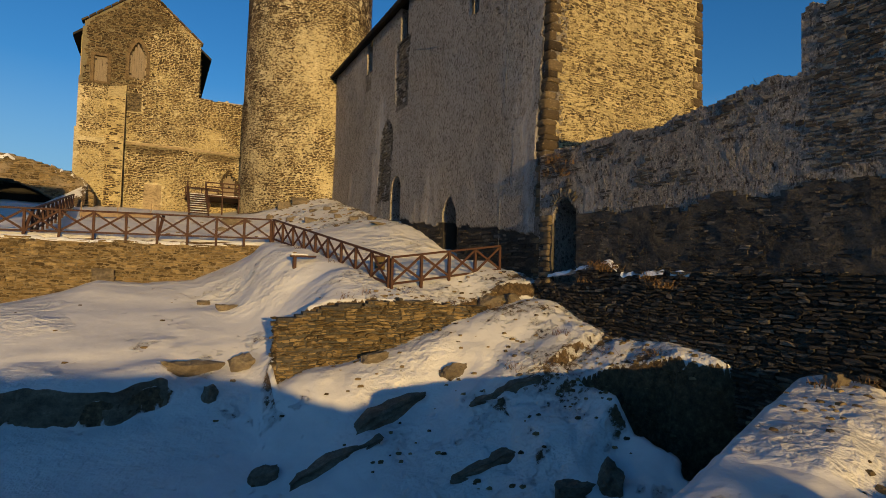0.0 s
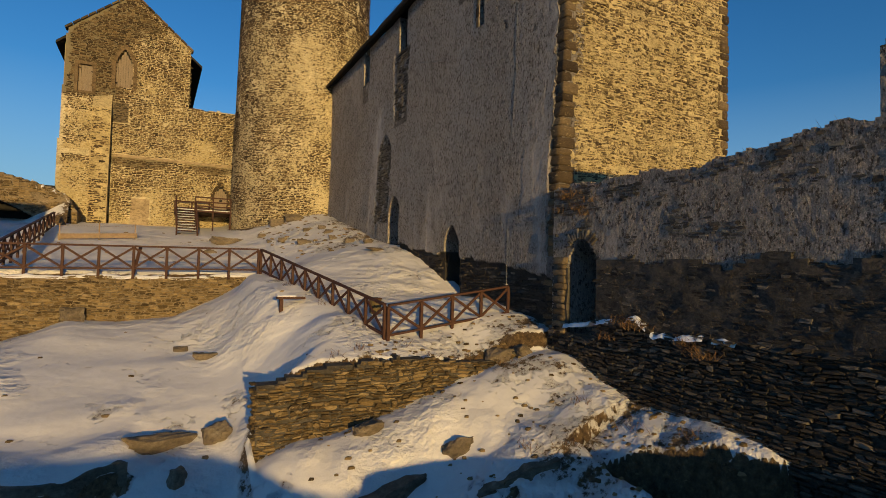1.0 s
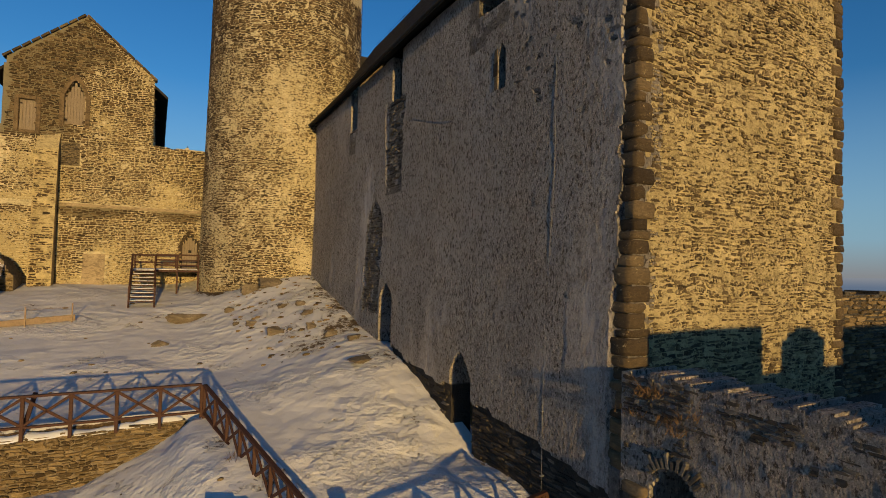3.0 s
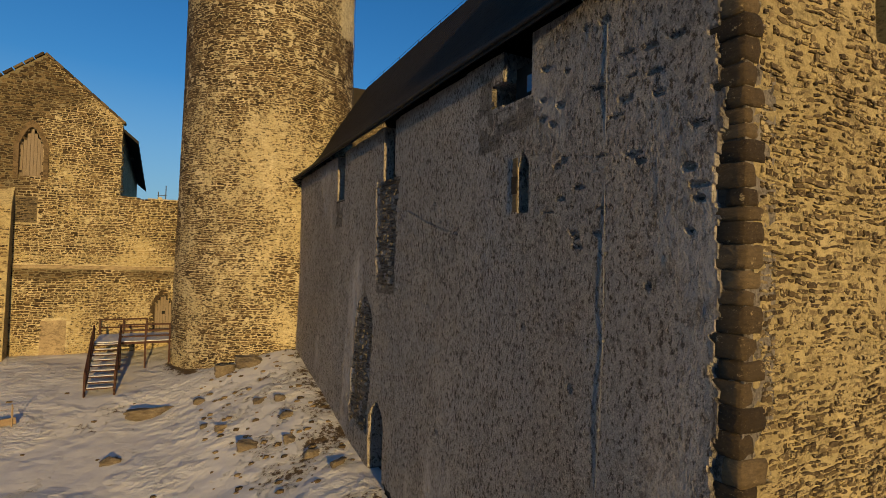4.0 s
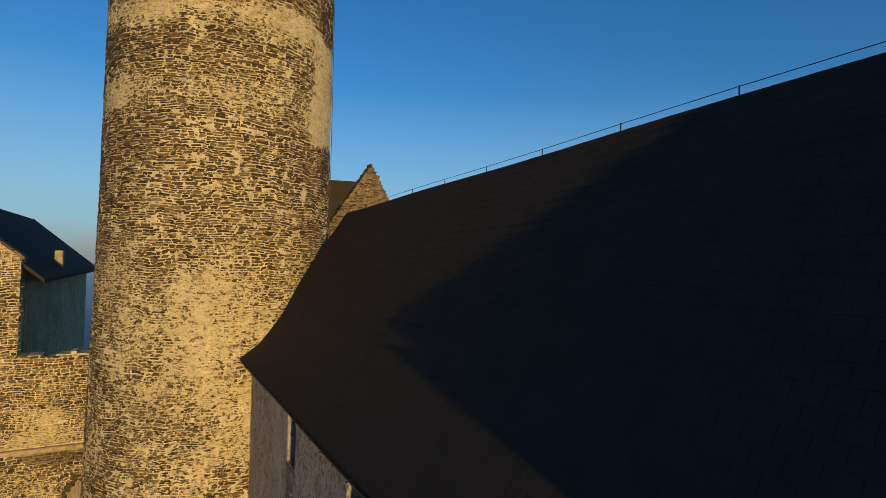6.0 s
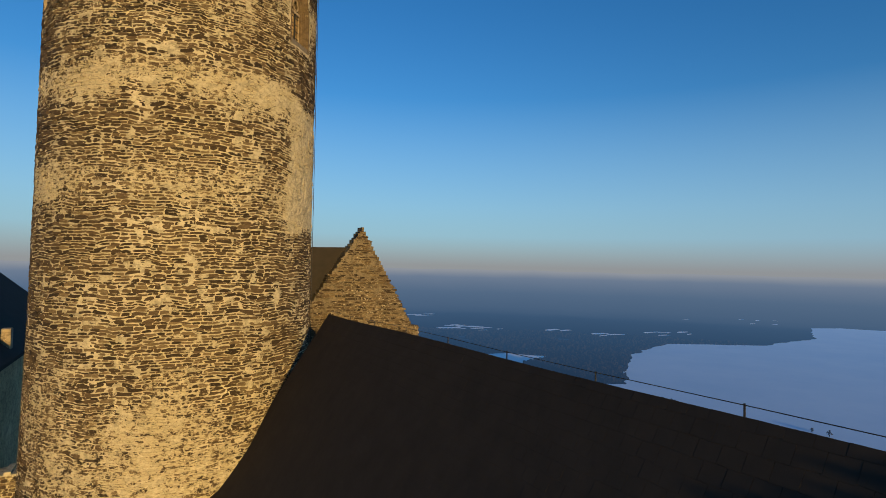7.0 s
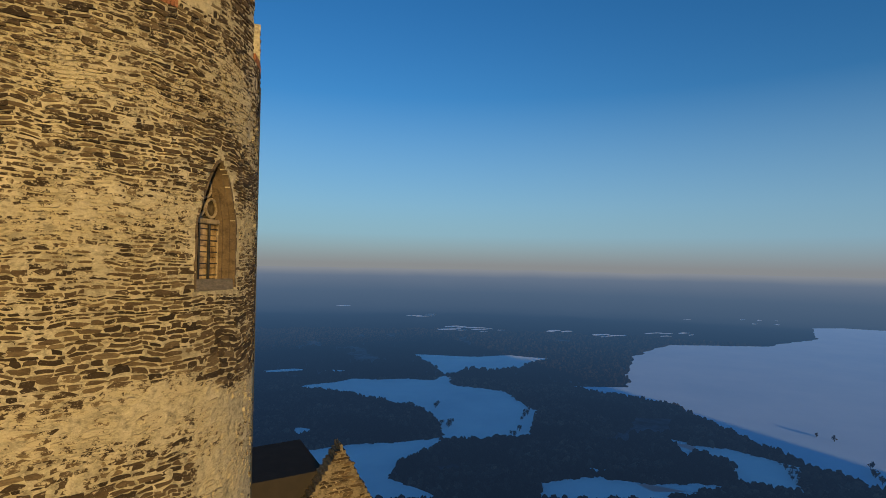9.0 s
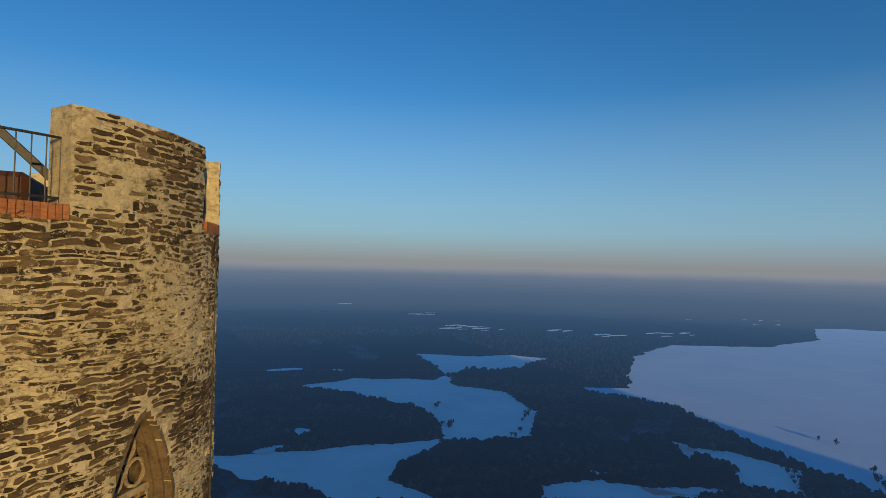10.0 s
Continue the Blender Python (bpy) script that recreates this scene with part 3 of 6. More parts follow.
RR, AA = np.meshgrid(rad, ang, indexing="ij")
PX, PY_ = RR * np.cos(AA), 20 + RR * np.sin(AA)


def plain_height(x, y):
    r = np.hypot(x, y - 20)
    z = np.interp(r, [0, 60, 120, 300, 560, 3600, 4900], [-9.5, -12, -60, -190, PLAIN, PLAIN, -8])
    z = z + np.interp(r, [0, 60, 500, 3600, 4900], [0, 0, 3, 8, 12]) * fbm(x / 260, y / 260)
    # Added ridge out of view shades the plain, but not the wide field.
    ridge = np.exp(-(((y + 1150) / 330) ** 2)) * (333 + 8 * fbm(x / 400, 3.0)) * smooth(840, 780, x)
    return np.maximum(z, np.where(y < -400, PLAIN + ridge, -999))


plain = None
na = len(ang)
ii, jj = np.meshgrid(np.arange(len(rad) - 1), np.arange(na), indexing="ij")
a, b = (ii * na + jj).ravel(), (ii * na + (jj + 1) % na).ravel()
quads = np.stack([a, a + na, b + na, b], -1)
grid = np.stack([PX, PY_, plain_height(PX, PY_)], -1).reshape(-1, 3)
far = rad[ii.ravel()] > 2300
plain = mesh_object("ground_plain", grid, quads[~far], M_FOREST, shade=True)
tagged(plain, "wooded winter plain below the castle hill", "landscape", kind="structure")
tagged(mesh_object("backdrop", grid, quads[far], M_HAZE, shade=True), "distant woods with blue horizon haze painted as a glow", "landscape", kind="structure")


def ragged(outline, step=28.0, amp=16.0):
    """An outline with the uneven edge of a wood."""
    out = []
    for (x0, y0), (x1, y1) in zip(outline, outline[1:] + outline[:1]):
        n = max(1, int(math.hypot(x1 - x0, y1 - y0) / step))
        for k in range(n):
            x, y = x0 + (x1 - x0) * k / n, y0 + (y1 - y0) * k / n
            out.append((x + amp * float(vnoise(x / 45, y / 45, 1.5)), y + amp * float(vnoise(x / 45, y / 45, 8.5))))
    return out


def inside(px, py, outline):
    hit = np.zeros(len(px), bool)
    for (x0, y0), (x1, y1) in zip(outline, outline[1:] + outline[:1]):
        if y0 != y1:
            hit ^= ((y0 > py) != (y1 > py)) & (px < (x1 - x0) * (py - y0) / (y1 - y0) + x0)
    return hit


FIELDS = []


def field(outline, label, up=7.0, amp=16.0):
    outline = ragged(outline, 28.0 if amp > 10 else 9.0, amp)
    FIELDS.append(outline)
    bm = bmesh.new()
    bm.faces.new([bm.verts.new((x, y, PLAIN + up)) for x, y in outline])
    bmesh.ops.triangulate(bm, faces=bm.faces)
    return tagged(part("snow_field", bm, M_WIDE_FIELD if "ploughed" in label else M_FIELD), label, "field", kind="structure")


field([(3446, 1432), (3000, 1560), (2543, 1303), (2082, 1270), (1766, 1441), (1400, 1290), (1237, 1151), (1048, 982), (908, 1053), (940, 960), (1000, 830), (930, 600), (880, 480), (900, 300), (3000, 300)], "wide open ploughed field under snow, hazy tint put into its colour")
field([(764, 1615), (900, 1500), (1038, 1479), (1125, 1370), (890, 1269), (794, 1323), (645, 1242), (480, 1329), (306, 1311), (407, 1198), (435, 1130), (495, 1054), (483, 927), (447, 836), (527, 784), (598, 769), (700, 900), (743, 1059), (660, 1180), (705, 1300)], "winding snow-covered meadow between dark woods")
field([(40, 940), (93, 912), (242, 867), (447, 840), (430, 800), (336, 771), (311, 713), (340, 620), (220, 674), (204, 722), (133, 805)], "snow-covered meadow strip below the castle hill")
field([(784, 654), (856, 591), (865, 481), (782, 434), (738, 495), (784, 543)], "small snow field beside a lane")
field([(485, 612), (570, 594), (664, 470), (449, 567)], "snowy clearing at the edge of woods")
for outline in ([(227, 950), (240, 992), (264, 968), (252, 942)], [(556, 634), (570, 630), (602, 606), (590, 594), (563, 612)], [(801, 667), (818, 640), (795, 600), (751, 588), (770, 625)],
                [(425, 1469), (452, 1464), (480, 1440), (450, 1438)], [(146, 905), (200, 918), (207, 900), (165, 878)], [(600, 547), (660, 522), (712, 497), (693, 478), (640, 500), (600, 522)]):
    field(outline, "small snowy clearing among leafless trees", 7.0, 5.0)
clear_rng = np.random.default_rng(17)
for x, y, n, spread in ((1130, 2150, 7, 90), (1280, 2030, 5, 70), (1580, 1885, 2, 40), (1760, 1660, 4, 70), (1985, 1600, 6, 70), (1370, 2650, 3, 60), (1082, 3400, 2, 60), (2900, 1850, 6, 160), (300, 1450, 1, 10)):
    for _ in range(n):
        cx, cy, size = x + clear_rng.normal(0, spread), y + clear_rng.normal(0, 0.6 * spread), clear_rng.uniform(8, 26)
        field([(cx + 2.4 * size * math.cos(k * 0.785) * clear_rng.uniform(0.5, 1.3), cy + 0.8 * size * math.sin(k * 0.785) * clear_rng.uniform(0.5, 1.3)) for k in range(8)], "far snowy clearing in the woods", 19.0)


# winter woods: many small uneven crowns
def woods(name, n, r0, r1, a0, a1, size, label, material):
    r = np.sqrt(RNG.uniform(r0**2, r1**2, n))
    t = np.radians(90 - RNG.uniform(a0, a1, n))
    x, y = r * np.cos(t), 20 + r * np.sin(t)
    keep = fbm(x / 120, y / 120, 4.0) > -0.36
    for outline in FIELDS:
        keep &= ~inside(x, y, outline)
    x, y, r = x[keep], y[keep], r[keep]
    z = plain_height(x, y)
    s = size * RNG.uniform(0.6, 1.35, len(x)) * (1 + 0.25 * fbm(x / 90, y / 90))
    slim = RNG.uniform(0.3, 0.52, len(x))
    m, V = 5, []
    for h0, q0 in ((-0.1, 0.9), (0.5, 1.15), (0.88, 0.5)):
        for k in range(m):
            ang_k = 2 * np.pi * k / m + RNG.uniform(-0.5, 0.5, len(x))
            q = q0 * slim * s * RNG.uniform(0.55, 1.4, len(x))
            V.append(np.stack([x + q * np.cos(ang_k), y + q * np.sin(ang_k), z + s * (h0 + RNG.uniform(-0.16, 0.16, len(x)))], -1))
    V = np.stack(V, 1)
    F = [(o + k, o + (k + 1) % m, o + m + (k + 1) % m, o + m + k) for o in (0, m) for k in range(m)]
    base = 3 * m * np.arange(len(x))
    faces = [tuple(f) for f in (np.array(F)[None] + base[:, None, None]).reshape(-1, 4)] + [tuple(f) for f in np.arange(2 * m, 3 * m)[None] + base[:, None]]
    return tagged(mesh_object(name, V.reshape(-1, 3), faces, material), label, "woods", kind="stuff")


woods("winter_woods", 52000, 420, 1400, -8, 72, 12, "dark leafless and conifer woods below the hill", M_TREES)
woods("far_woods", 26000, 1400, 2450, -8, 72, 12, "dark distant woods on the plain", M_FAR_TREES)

# single trees and hedges on the meadows
hx, hy = [], []
for (x0, y0), (x1, y1), n in (((560, 790), (585, 800), 3), ((640, 860), (735, 960), 9), ((520, 1010), (545, 1020), 2), ((790, 434), (900, 545), 14), ((910, 400), (960, 430), 4), ((610, 1290), (680, 1270), 5), ((470, 900), (500, 880), 4), ((1050, 520), (1060, 560), 2)):
    for k in range(n):
        t = k / max(1, n - 1)
        hx.append(x0 + (x1 - x0) * t + RNG.uniform(-8, 8))
        hy.append(y0 + (y1 - y0) * t + RNG.uniform(-8, 8))


def lone_tree(x, y, size):
    """A leafless tree far off: a trunk and a loose crown of many twigs clumps."""
    r, z = np.random.default_rng(int(x)), PLAIN + 7
    tree = thing("bare_tree", "leafless dark tree standing alone on a snowy meadow", "tree", (x, y, z), group="single trees on the meadows")
    bm = bmesh.new()
    bmesh.ops.create_cone(bm, cap_ends=True, segments=6, radius1=0.06 * size, radius2=0.02 * size, depth=size * 0.6, matrix=Matrix.Translation((x, y, z + size * 0.3)))
    under(part("trunk", bm, M_TREES), tree)
    V, F = [], []
    for _ in range(46):
        d = Vector(r.normal(0, 1, 3)).normalized() * r.uniform(0.1, 0.42) * size
        c, s = Vector((x, y, z + size * 0.62)) + d, size * r.uniform(0.05, 0.13)
        b = len(V)
        V += [tuple(c + Vector(r.normal(0, 1, 3)) * s) for _ in range(4)]
        F += [(b, b + 1, b + 2), (b, b + 2, b + 3), (b, b + 1, b + 3), (b + 1, b + 2, b + 3)]
    under(mesh_object("crown", V, F, M_TREES), tree)


for x, y in zip(hx, hy):
    lone_tree(x, y, RNG.uniform(7, 13))

# ---- palace: long rendered wall, rubble end wall, slate roof ----
WX, FY, EX, PY = 12.2, 14.9, 20.6, 41.5
palace = thing("palace", "tall palace with grey rendered side, rubble end wall and slate roof", "building", (16, 28, -3))


def arch(u, v, uc, half, v0, spring, top):
    """Inside a pointed opening."""
    w = half * np.clip((top - v) / (top - spring), 0, 1) ** 0.62
    return (v > v0) & (v < top) & (np.abs(u - uc) < np.where(v < spring, half, w))


def rect(u, v, u0, u1, v0, v1):
    return (u > u0) & (u < u1) & (v > v0) & (v < v1)


def side_holes(u, v):
    return (arch(u, v, 21.7, 0.68, -1, 2.7, 3.45) | arch(u, v, 28.2, 0.75, -1, 4.8, 5.4) | rect(u, v, 33.2, 34.3, 13.2, 15.6)
            | rect(u, v, 27.55, 28.6, 13.3, 15.6) | rect(u, v, 19.75, 20.9, 14.2, 15.6) | rect(u, v, 20.85, 21.35, 14.25, 14.85) | arch(u, v, 20.0, 0.2, 11.55, 12.6, 12.95))


pit_rng = np.random.default_rng(3)
PITS = [(pit_rng.uniform(15.2, 19.5), pit_rng.uniform(10.5, 15.4), pit_rng.uniform(0.07, 0.2), pit_rng.uniform(0.03, 0.065)) for _ in range(36)]
PITS += [(pit_rng.uniform(15.2, 40), pit_rng.uniform(3, 15), pit_rng.uniform(0.05, 0.1), pit_rng.uniform(0.04, 0.08)) for _ in range(40)]


foot_line = lambda u: 1.9 + 0.11 * (u - 20) + 0.22 * vnoise(u * 0.9, 1.7) + 0.1 * vnoise(u * 4, 5.7)
bare_coat = lambda u, v: (arch(u, v, 30.2, 1.05, 4.0, 8.2, 9.2) | rect(u, v, 27.25, 29.0, 9.3, 13.4) | rect(u, v, 19.7, 21.2, 13.5, 14.12) | (rect(u, v, 20.9, 21.9, 13.2, 15.3) & ~rect(u, v, 19.7, 21.3, 13.8, 15.6)) | rect(u, v, 33.4, 34.4, 12.0, 13.2)) & (vnoise(u * 3, v * 4, 2.0) < 0.5)


def side_relief(u, v):
    flat = smooth(0.05, 0.35, fbm(u * 0.28, v * 0.13, 5.0))          # where the smooth coat still holds
    rough = 0.25 * fbm(u * 2.6, v * 1.5, 2.0) + 0.5 * vnoise(u * 6.5, v * 4.2, 7.0) + 0.6 * vnoise(u * 12, v * 8, 1.0)
    d = 0.02 * fbm(u * 0.5, v * 0.4) + 0.006 * rough * (1 - 0.8 * flat) + 0.012 * flat
    edge = 0.14 * vnoise(v * 1.1, 3.3) + 0.07 * vnoise(v * 3.4, 8.8) + 0.05 * vnoise(v * 9, 1.8)
    d = d - 0.11 * (u < 15.27 + edge) * (v > 2.0)                    # render has fallen from the corner
    d = d - 0.1 * (v < foot_line(u))                                  # and from the foot
    d = d - 0.06 * arch(u, v, 30.2, 1.0 + 0.12 * vnoise(v * 2.2, 1.0), 4.0, 8.2, 9.1)             # blocked doorway
    d = d - 0.05 * rect(u, v, 27.3 + 0.2 * vnoise(v, 2), 29.0 + 0.3 * vnoise(v, 6), 9.6, 13.5)
    d = d - 0.03 * (np.abs(v - 11.9 - 0.35 * vnoise(u * 0.8, 9.1) - 0.25 * (u - 26)) < 0.05) * rect(u, v, 23, 27.5, 9, 15)
    for pu, pv, a, b in PITS:
        d = d - 0.085 * smooth(1.35, 0.75, ((u - pu) / a) ** 2 + ((v - pv) / b) ** 2 + 0.3 * vnoise(u * 9, v * 9, 4.0))
    return d * (1 - 0.85 * smooth_patch(u, v)) + 0.012 * smooth_patch(u, v)


def batter(u, v):
    """The wall swells out towards its foot."""
    return 0.28 * smooth(10, 3.5, v) * (1 - 0.5 * smooth(24, 36, u))


side = lambda u, v, d: (WX - d - batter(u, v), u, v)
smooth_patch = lambda u, v: smooth(-0.12, 0.12, u - 15.25) * smooth(0.08, -0.08, u - 16.75 - 0.06 * vnoise(v * 3, 2)) * smooth(0.05, -0.05, v - 5.9) * smooth(2.6, 4.2, v)   # patch with flattened relief and fewer specks
side_wall = grid_wall("side_wall", np.concatenate([np.arange(FY, 21, 0.045), np.arange(21, PY + 0.05, 0.075)]), np.concatenate([np.arange(-3, 8, 0.07), np.arange(8, 15.8, 0.045)]), side, M_RENDER, lambda u, v: ~side_holes(u, v) & (v < 15.15 + 0.5 * (42 - u) / 25), side_relief, 0.85, rear=False)
wall_values(side_wall, "coat", (1, 2), lambda u, v: 0.55 * smooth_patch(u, v))
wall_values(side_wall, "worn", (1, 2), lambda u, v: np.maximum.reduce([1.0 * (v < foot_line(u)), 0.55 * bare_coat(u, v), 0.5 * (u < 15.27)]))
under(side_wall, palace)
# darker stones set into the pits of the coat to deepen their dark look
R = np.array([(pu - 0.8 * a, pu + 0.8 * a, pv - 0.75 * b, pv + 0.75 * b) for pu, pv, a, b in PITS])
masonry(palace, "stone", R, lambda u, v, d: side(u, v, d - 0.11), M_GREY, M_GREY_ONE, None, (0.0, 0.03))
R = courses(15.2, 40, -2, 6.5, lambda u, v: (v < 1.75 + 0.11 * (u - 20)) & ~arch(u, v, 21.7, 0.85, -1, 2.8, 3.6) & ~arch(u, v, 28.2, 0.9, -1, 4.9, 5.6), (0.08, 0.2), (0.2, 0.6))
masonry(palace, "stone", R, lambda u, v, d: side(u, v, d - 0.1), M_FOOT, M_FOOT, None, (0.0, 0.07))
# dark rubble in the blocked doorway, below the windows and where the coat has gone
R = courses(19.4, 34.5, 4.0, 15.3, bare_coat, (0.06, 0.16), (0.12, 0.4))
masonry(palace, "stone", R, lambda u, v, d: side(u, v, d - 0.04), M_GREY, M_GREY_ONE, None, (0.0, 0.06))
# Panels named shutter are black fillers: recess shade put into the colour.
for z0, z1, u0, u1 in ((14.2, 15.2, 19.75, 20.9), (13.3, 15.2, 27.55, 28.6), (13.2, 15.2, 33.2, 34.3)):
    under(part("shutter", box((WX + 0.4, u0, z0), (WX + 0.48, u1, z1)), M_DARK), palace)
    # Sill takes dark stone so the recess stays as dark as in shade.
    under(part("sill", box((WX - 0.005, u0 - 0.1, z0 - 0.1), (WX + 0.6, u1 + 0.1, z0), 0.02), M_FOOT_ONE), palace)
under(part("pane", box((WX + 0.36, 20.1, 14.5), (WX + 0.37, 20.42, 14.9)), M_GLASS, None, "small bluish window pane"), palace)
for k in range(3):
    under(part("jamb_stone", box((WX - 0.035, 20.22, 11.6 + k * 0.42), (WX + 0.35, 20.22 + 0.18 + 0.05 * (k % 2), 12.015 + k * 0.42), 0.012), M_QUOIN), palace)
# Black sheets behind the doorways, their inner darkness put into the colour.
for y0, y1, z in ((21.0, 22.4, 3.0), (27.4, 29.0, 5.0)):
    under(part("dark_backing", box((WX + 0.86, y0, -1), (WX + 1.0, y1, z + 1)), M_DARK), palace)
under(part("door_leaf", box((WX + 0.4, 27.5, 1.6), (WX + 0.48, 28.9, 4.75)), M_WOOD, None, "dark timber door leaf"), palace)


def front_keep(u, v):
    return v < 18.9 + (1 - np.abs(u - 16.4) / 4.2) * 4.6


front = lambda u, v, d: (u, FY - d, v)
end_hole = lambda u, v: rect(u, v, 16.15, 17.15, 14.5, 16.1)
front_wall = grid_wall("end_wall", np.arange(WX + 0.3, EX, 0.12), np.arange(-3, 23.6, 0.1), front, M_MORTAR, lambda u, v: front_keep(u, v) & ~end_hole(u, v),
                       lambda u, v: 0.02 * fbm(u, v * 2) + 0.018 * vnoise(u * 5, v * 7), 1.5)
under(front_wall, palace)
end_cover = lambda u, v: front_keep(u, v) & ~rect(u, v, 16.0, 17.3, 14.4, 16.2) & (0.6 * fbm(u * 0.4, v * 0.5, 4) + 0.8 * vnoise(u * 4.6, v * 7) < 0.5 + 0.4 * smooth(9, 5, v))
R = courses(WX + 0.45, EX - 0.45, 2.5, 20, end_cover, (0.05, 0.13), (0.07, 0.25), 0.02, loose=1.2)
masonry(palace, "stone", R, lambda u, v, d: front(u, v + 0.07 * vnoise(u * 0.7, v * 0.7) + 0.045 * vnoise(u * 2.1, v * 1.7, 3.0), d), M_END, M_END_ONE, lambda u, v: (v > 4.5) & (v < 8.5) & (u < 16.5), (0.004, 0.04))
for far_wall, lo, hi in (("rear_wall", (EX - 0.85, FY + 1.5, -3), (EX, PY, 15.4)), ("tower_end_wall", (WX + 0.9, PY - 0.8, -3), (EX - 0.86, PY - 0.004, 15.4))):
    under(part(far_wall, box(lo, hi), M_MORTAR), palace)
under(part("attic_floor", box((WX + 0.86, FY + 1.52, 12.6), (EX - 0.86, PY - 0.82, 12.9)), M_DARK), palace)

# quoins at both corners of the end wall
def worn_block(lo, hi, seed, worn=0.1):
    """A weathered squared stone: corners rubbed round, faces slightly uneven."""
    r = np.random.default_rng(seed)
    bm = bmesh.new()
    bmesh.ops.create_cube(bm, size=1)
    bmesh.ops.subdivide_edges(bm, edges=bm.edges[:], cuts=3, use_grid_fill=True)
    lo, hi = Vector(lo), Vector(hi)
    mid, half = (lo + hi) / 2, (hi - lo) / 2
    off = Vector(r.uniform(-9, 9, 3))
    for v in bm.verts:
        q = v.co * 2
        q = q / (abs(q.x) ** 9 + abs(q.y) ** 9 + abs(q.z) ** 9) ** worn
        v.co = mid + Vector((q.x * half.x, q.y * half.y, q.z * half.z)) * 1.02 + 0.03 * noise.noise_vector(v.co * 2.2 + off)
    for f in bm.faces:
        f.smooth = True
    return bm


z, flip, count = -0.8, 0, 0
while z < 18.6:
    h = RNG.uniform(0.17, 0.42)
    a, b = (0.5, 0.36) if flip else (0.4, 0.54)
    a, b = a + RNG.uniform(-0.12, 0.12), b + RNG.uniform(-0.15, 0.15)
    j = RNG.uniform(-0.03, 0.02, 4)
    j[0] -= float(batter(15.0, z))
    under(part("quoin", worn_block((WX + 0.05 + j[0], FY - 0.035 + j[1], z), (WX + a, FY + b, z + h - 0.01), count), M_QUOIN), palace)
    under(part("quoin", worn_block((EX - a, FY - 0.035 + j[2], z), (EX + 0.04 + j[3], FY + b, z + h - 0.02), count + 500), M_QUOIN), palace)
    z, flip, count = z + h, 1 - flip if RNG.random() < 0.8 else flip, count + 1
under(part("corner_core", box((WX + 0.09, FY + 0.01, -3), (WX + 0.36, FY + 1.48, 18.7)), M_MORTAR_DARK), palace)

# roof: bell-cast slope to a ridge, both sides
prof = [(11.72, 15.18), (12.5, 15.75), (13.4, 16.85), (14.4, 18.5), (16.4, 21.62)]


def roof_lift(y):
    return 0.5 * (42 - y) / 25 + 0.015 * math.sin(y * 0.6)


rv, rf = [], []
ys = np.linspace(16.42, 42.3, 60)
for y in ys:
    line = prof + [(32.8 - x, z) for x, z in prof[-2::-1]]
    rv += [(x, y, z + roof_lift(y)) for x, z in line] + [(x, y, z + roof_lift(y) - 0.16) for x, z in line]
n = 9
for i in range(len(ys) - 1):
    for k in range(n - 1):
        p, q = i * 2 * n + k, (i + 1) * 2 * n + k
        rf += [(p, p + 1, q + 1, q), (p + n, q + n, q + n + 1, p + n + 1)]
    p, q = i * 2 * n, (i + 1) * 2 * n
    rf += [(p, q, q + n, p + n), (p + n - 1, p + 2 * n - 1, q + 2 * n - 1, q + n - 1)]
for i in (0, len(ys) - 1):
    p = i * 2 * n
    rf += [(p + k, p + k + n, p + k + n + 1, p + k + 1) for k in range(n - 1)]
roof = under(mesh_object("roof", rv, rf, M_ROOF), palace)

# slates on the slope over the yard, each lapped over the one below
PX_, PZ_ = np.array([p[0] for p in prof]), np.array([p[1] for p in prof])
run = np.concatenate([[0], np.cumsum(np.hypot(np.diff(PX_), np.diff(PZ_)))])
SLATES, s, row = [], -0.05, 0
while s < run[-1] - 0.1:
    y = 16.45 + (0.15 if row % 2 else 0) + 0.02
    while y < 42.0:
        SLATES.append((s, y))
        y += 0.3
    s, row = s + 0.24, row + 1


def slate_corners(s, y):
    out = []
    jig = RNG.uniform(-0.012, 0.012, 4)
    for (ds, dy, up), j in zip(((0, 0.002, 0.013), (0, 0.298, 0.013), (0.34, 0.298, 0.005), (0.34, 0.002, 0.005)), jig):
        x, z = np.interp(s + ds + j, run, PX_), np.interp(s + ds + j, run, PZ_)
        out.append((x - 0.8 * up, y + dy, z + roof_lift(y + dy) + 0.6 * up + 0.2 * j))
    return out + [(x + 0.012, y_, z - 0.014) for x, y_, z in out]


SLATE_FACES = [(0, 1, 2, 3), (0, 4, 5, 1), (1, 5, 6, 2), (3, 2, 6, 7), (0, 3, 7, 4)]
near_slates = [q for q in SLATES if q[0] < 2.6 and 17.4 < q[1] < 27][:290]
chosen = set(near_slates)
sv, sf = [], []
for q in SLATES:
    if q not in chosen:
        b = len(sv)
        sv += slate_corners(*q)
        sf += [tuple(b + i for i in f) for f in SLATE_FACES]
tagged(under(mesh_object("slate_cover", sv, sf, M_ROOF), palace), kind="stuff")

# gutter under the eaves, ridge wire on short rods, lightning wire down the wall
gut = bmesh.new()
ends = []
for y in np.linspace(16.6, 41.6, 40):
    ring = [gut.verts.new((11.7 + 0.075 * math.cos(t), y, 15.17 + roof_lift(y) + 0.075 * math.sin(t))) for t in np.linspace(math.pi, 2 * math.pi, 7)]
    if ends:
        for k in range(6):
            gut.faces.new((ends[k], ends[k + 1], ring[k + 1], ring[k]))
    ends = ring
under(part("gutter", gut, M_METAL, None, "dark zinc half-round gutter"), palace)
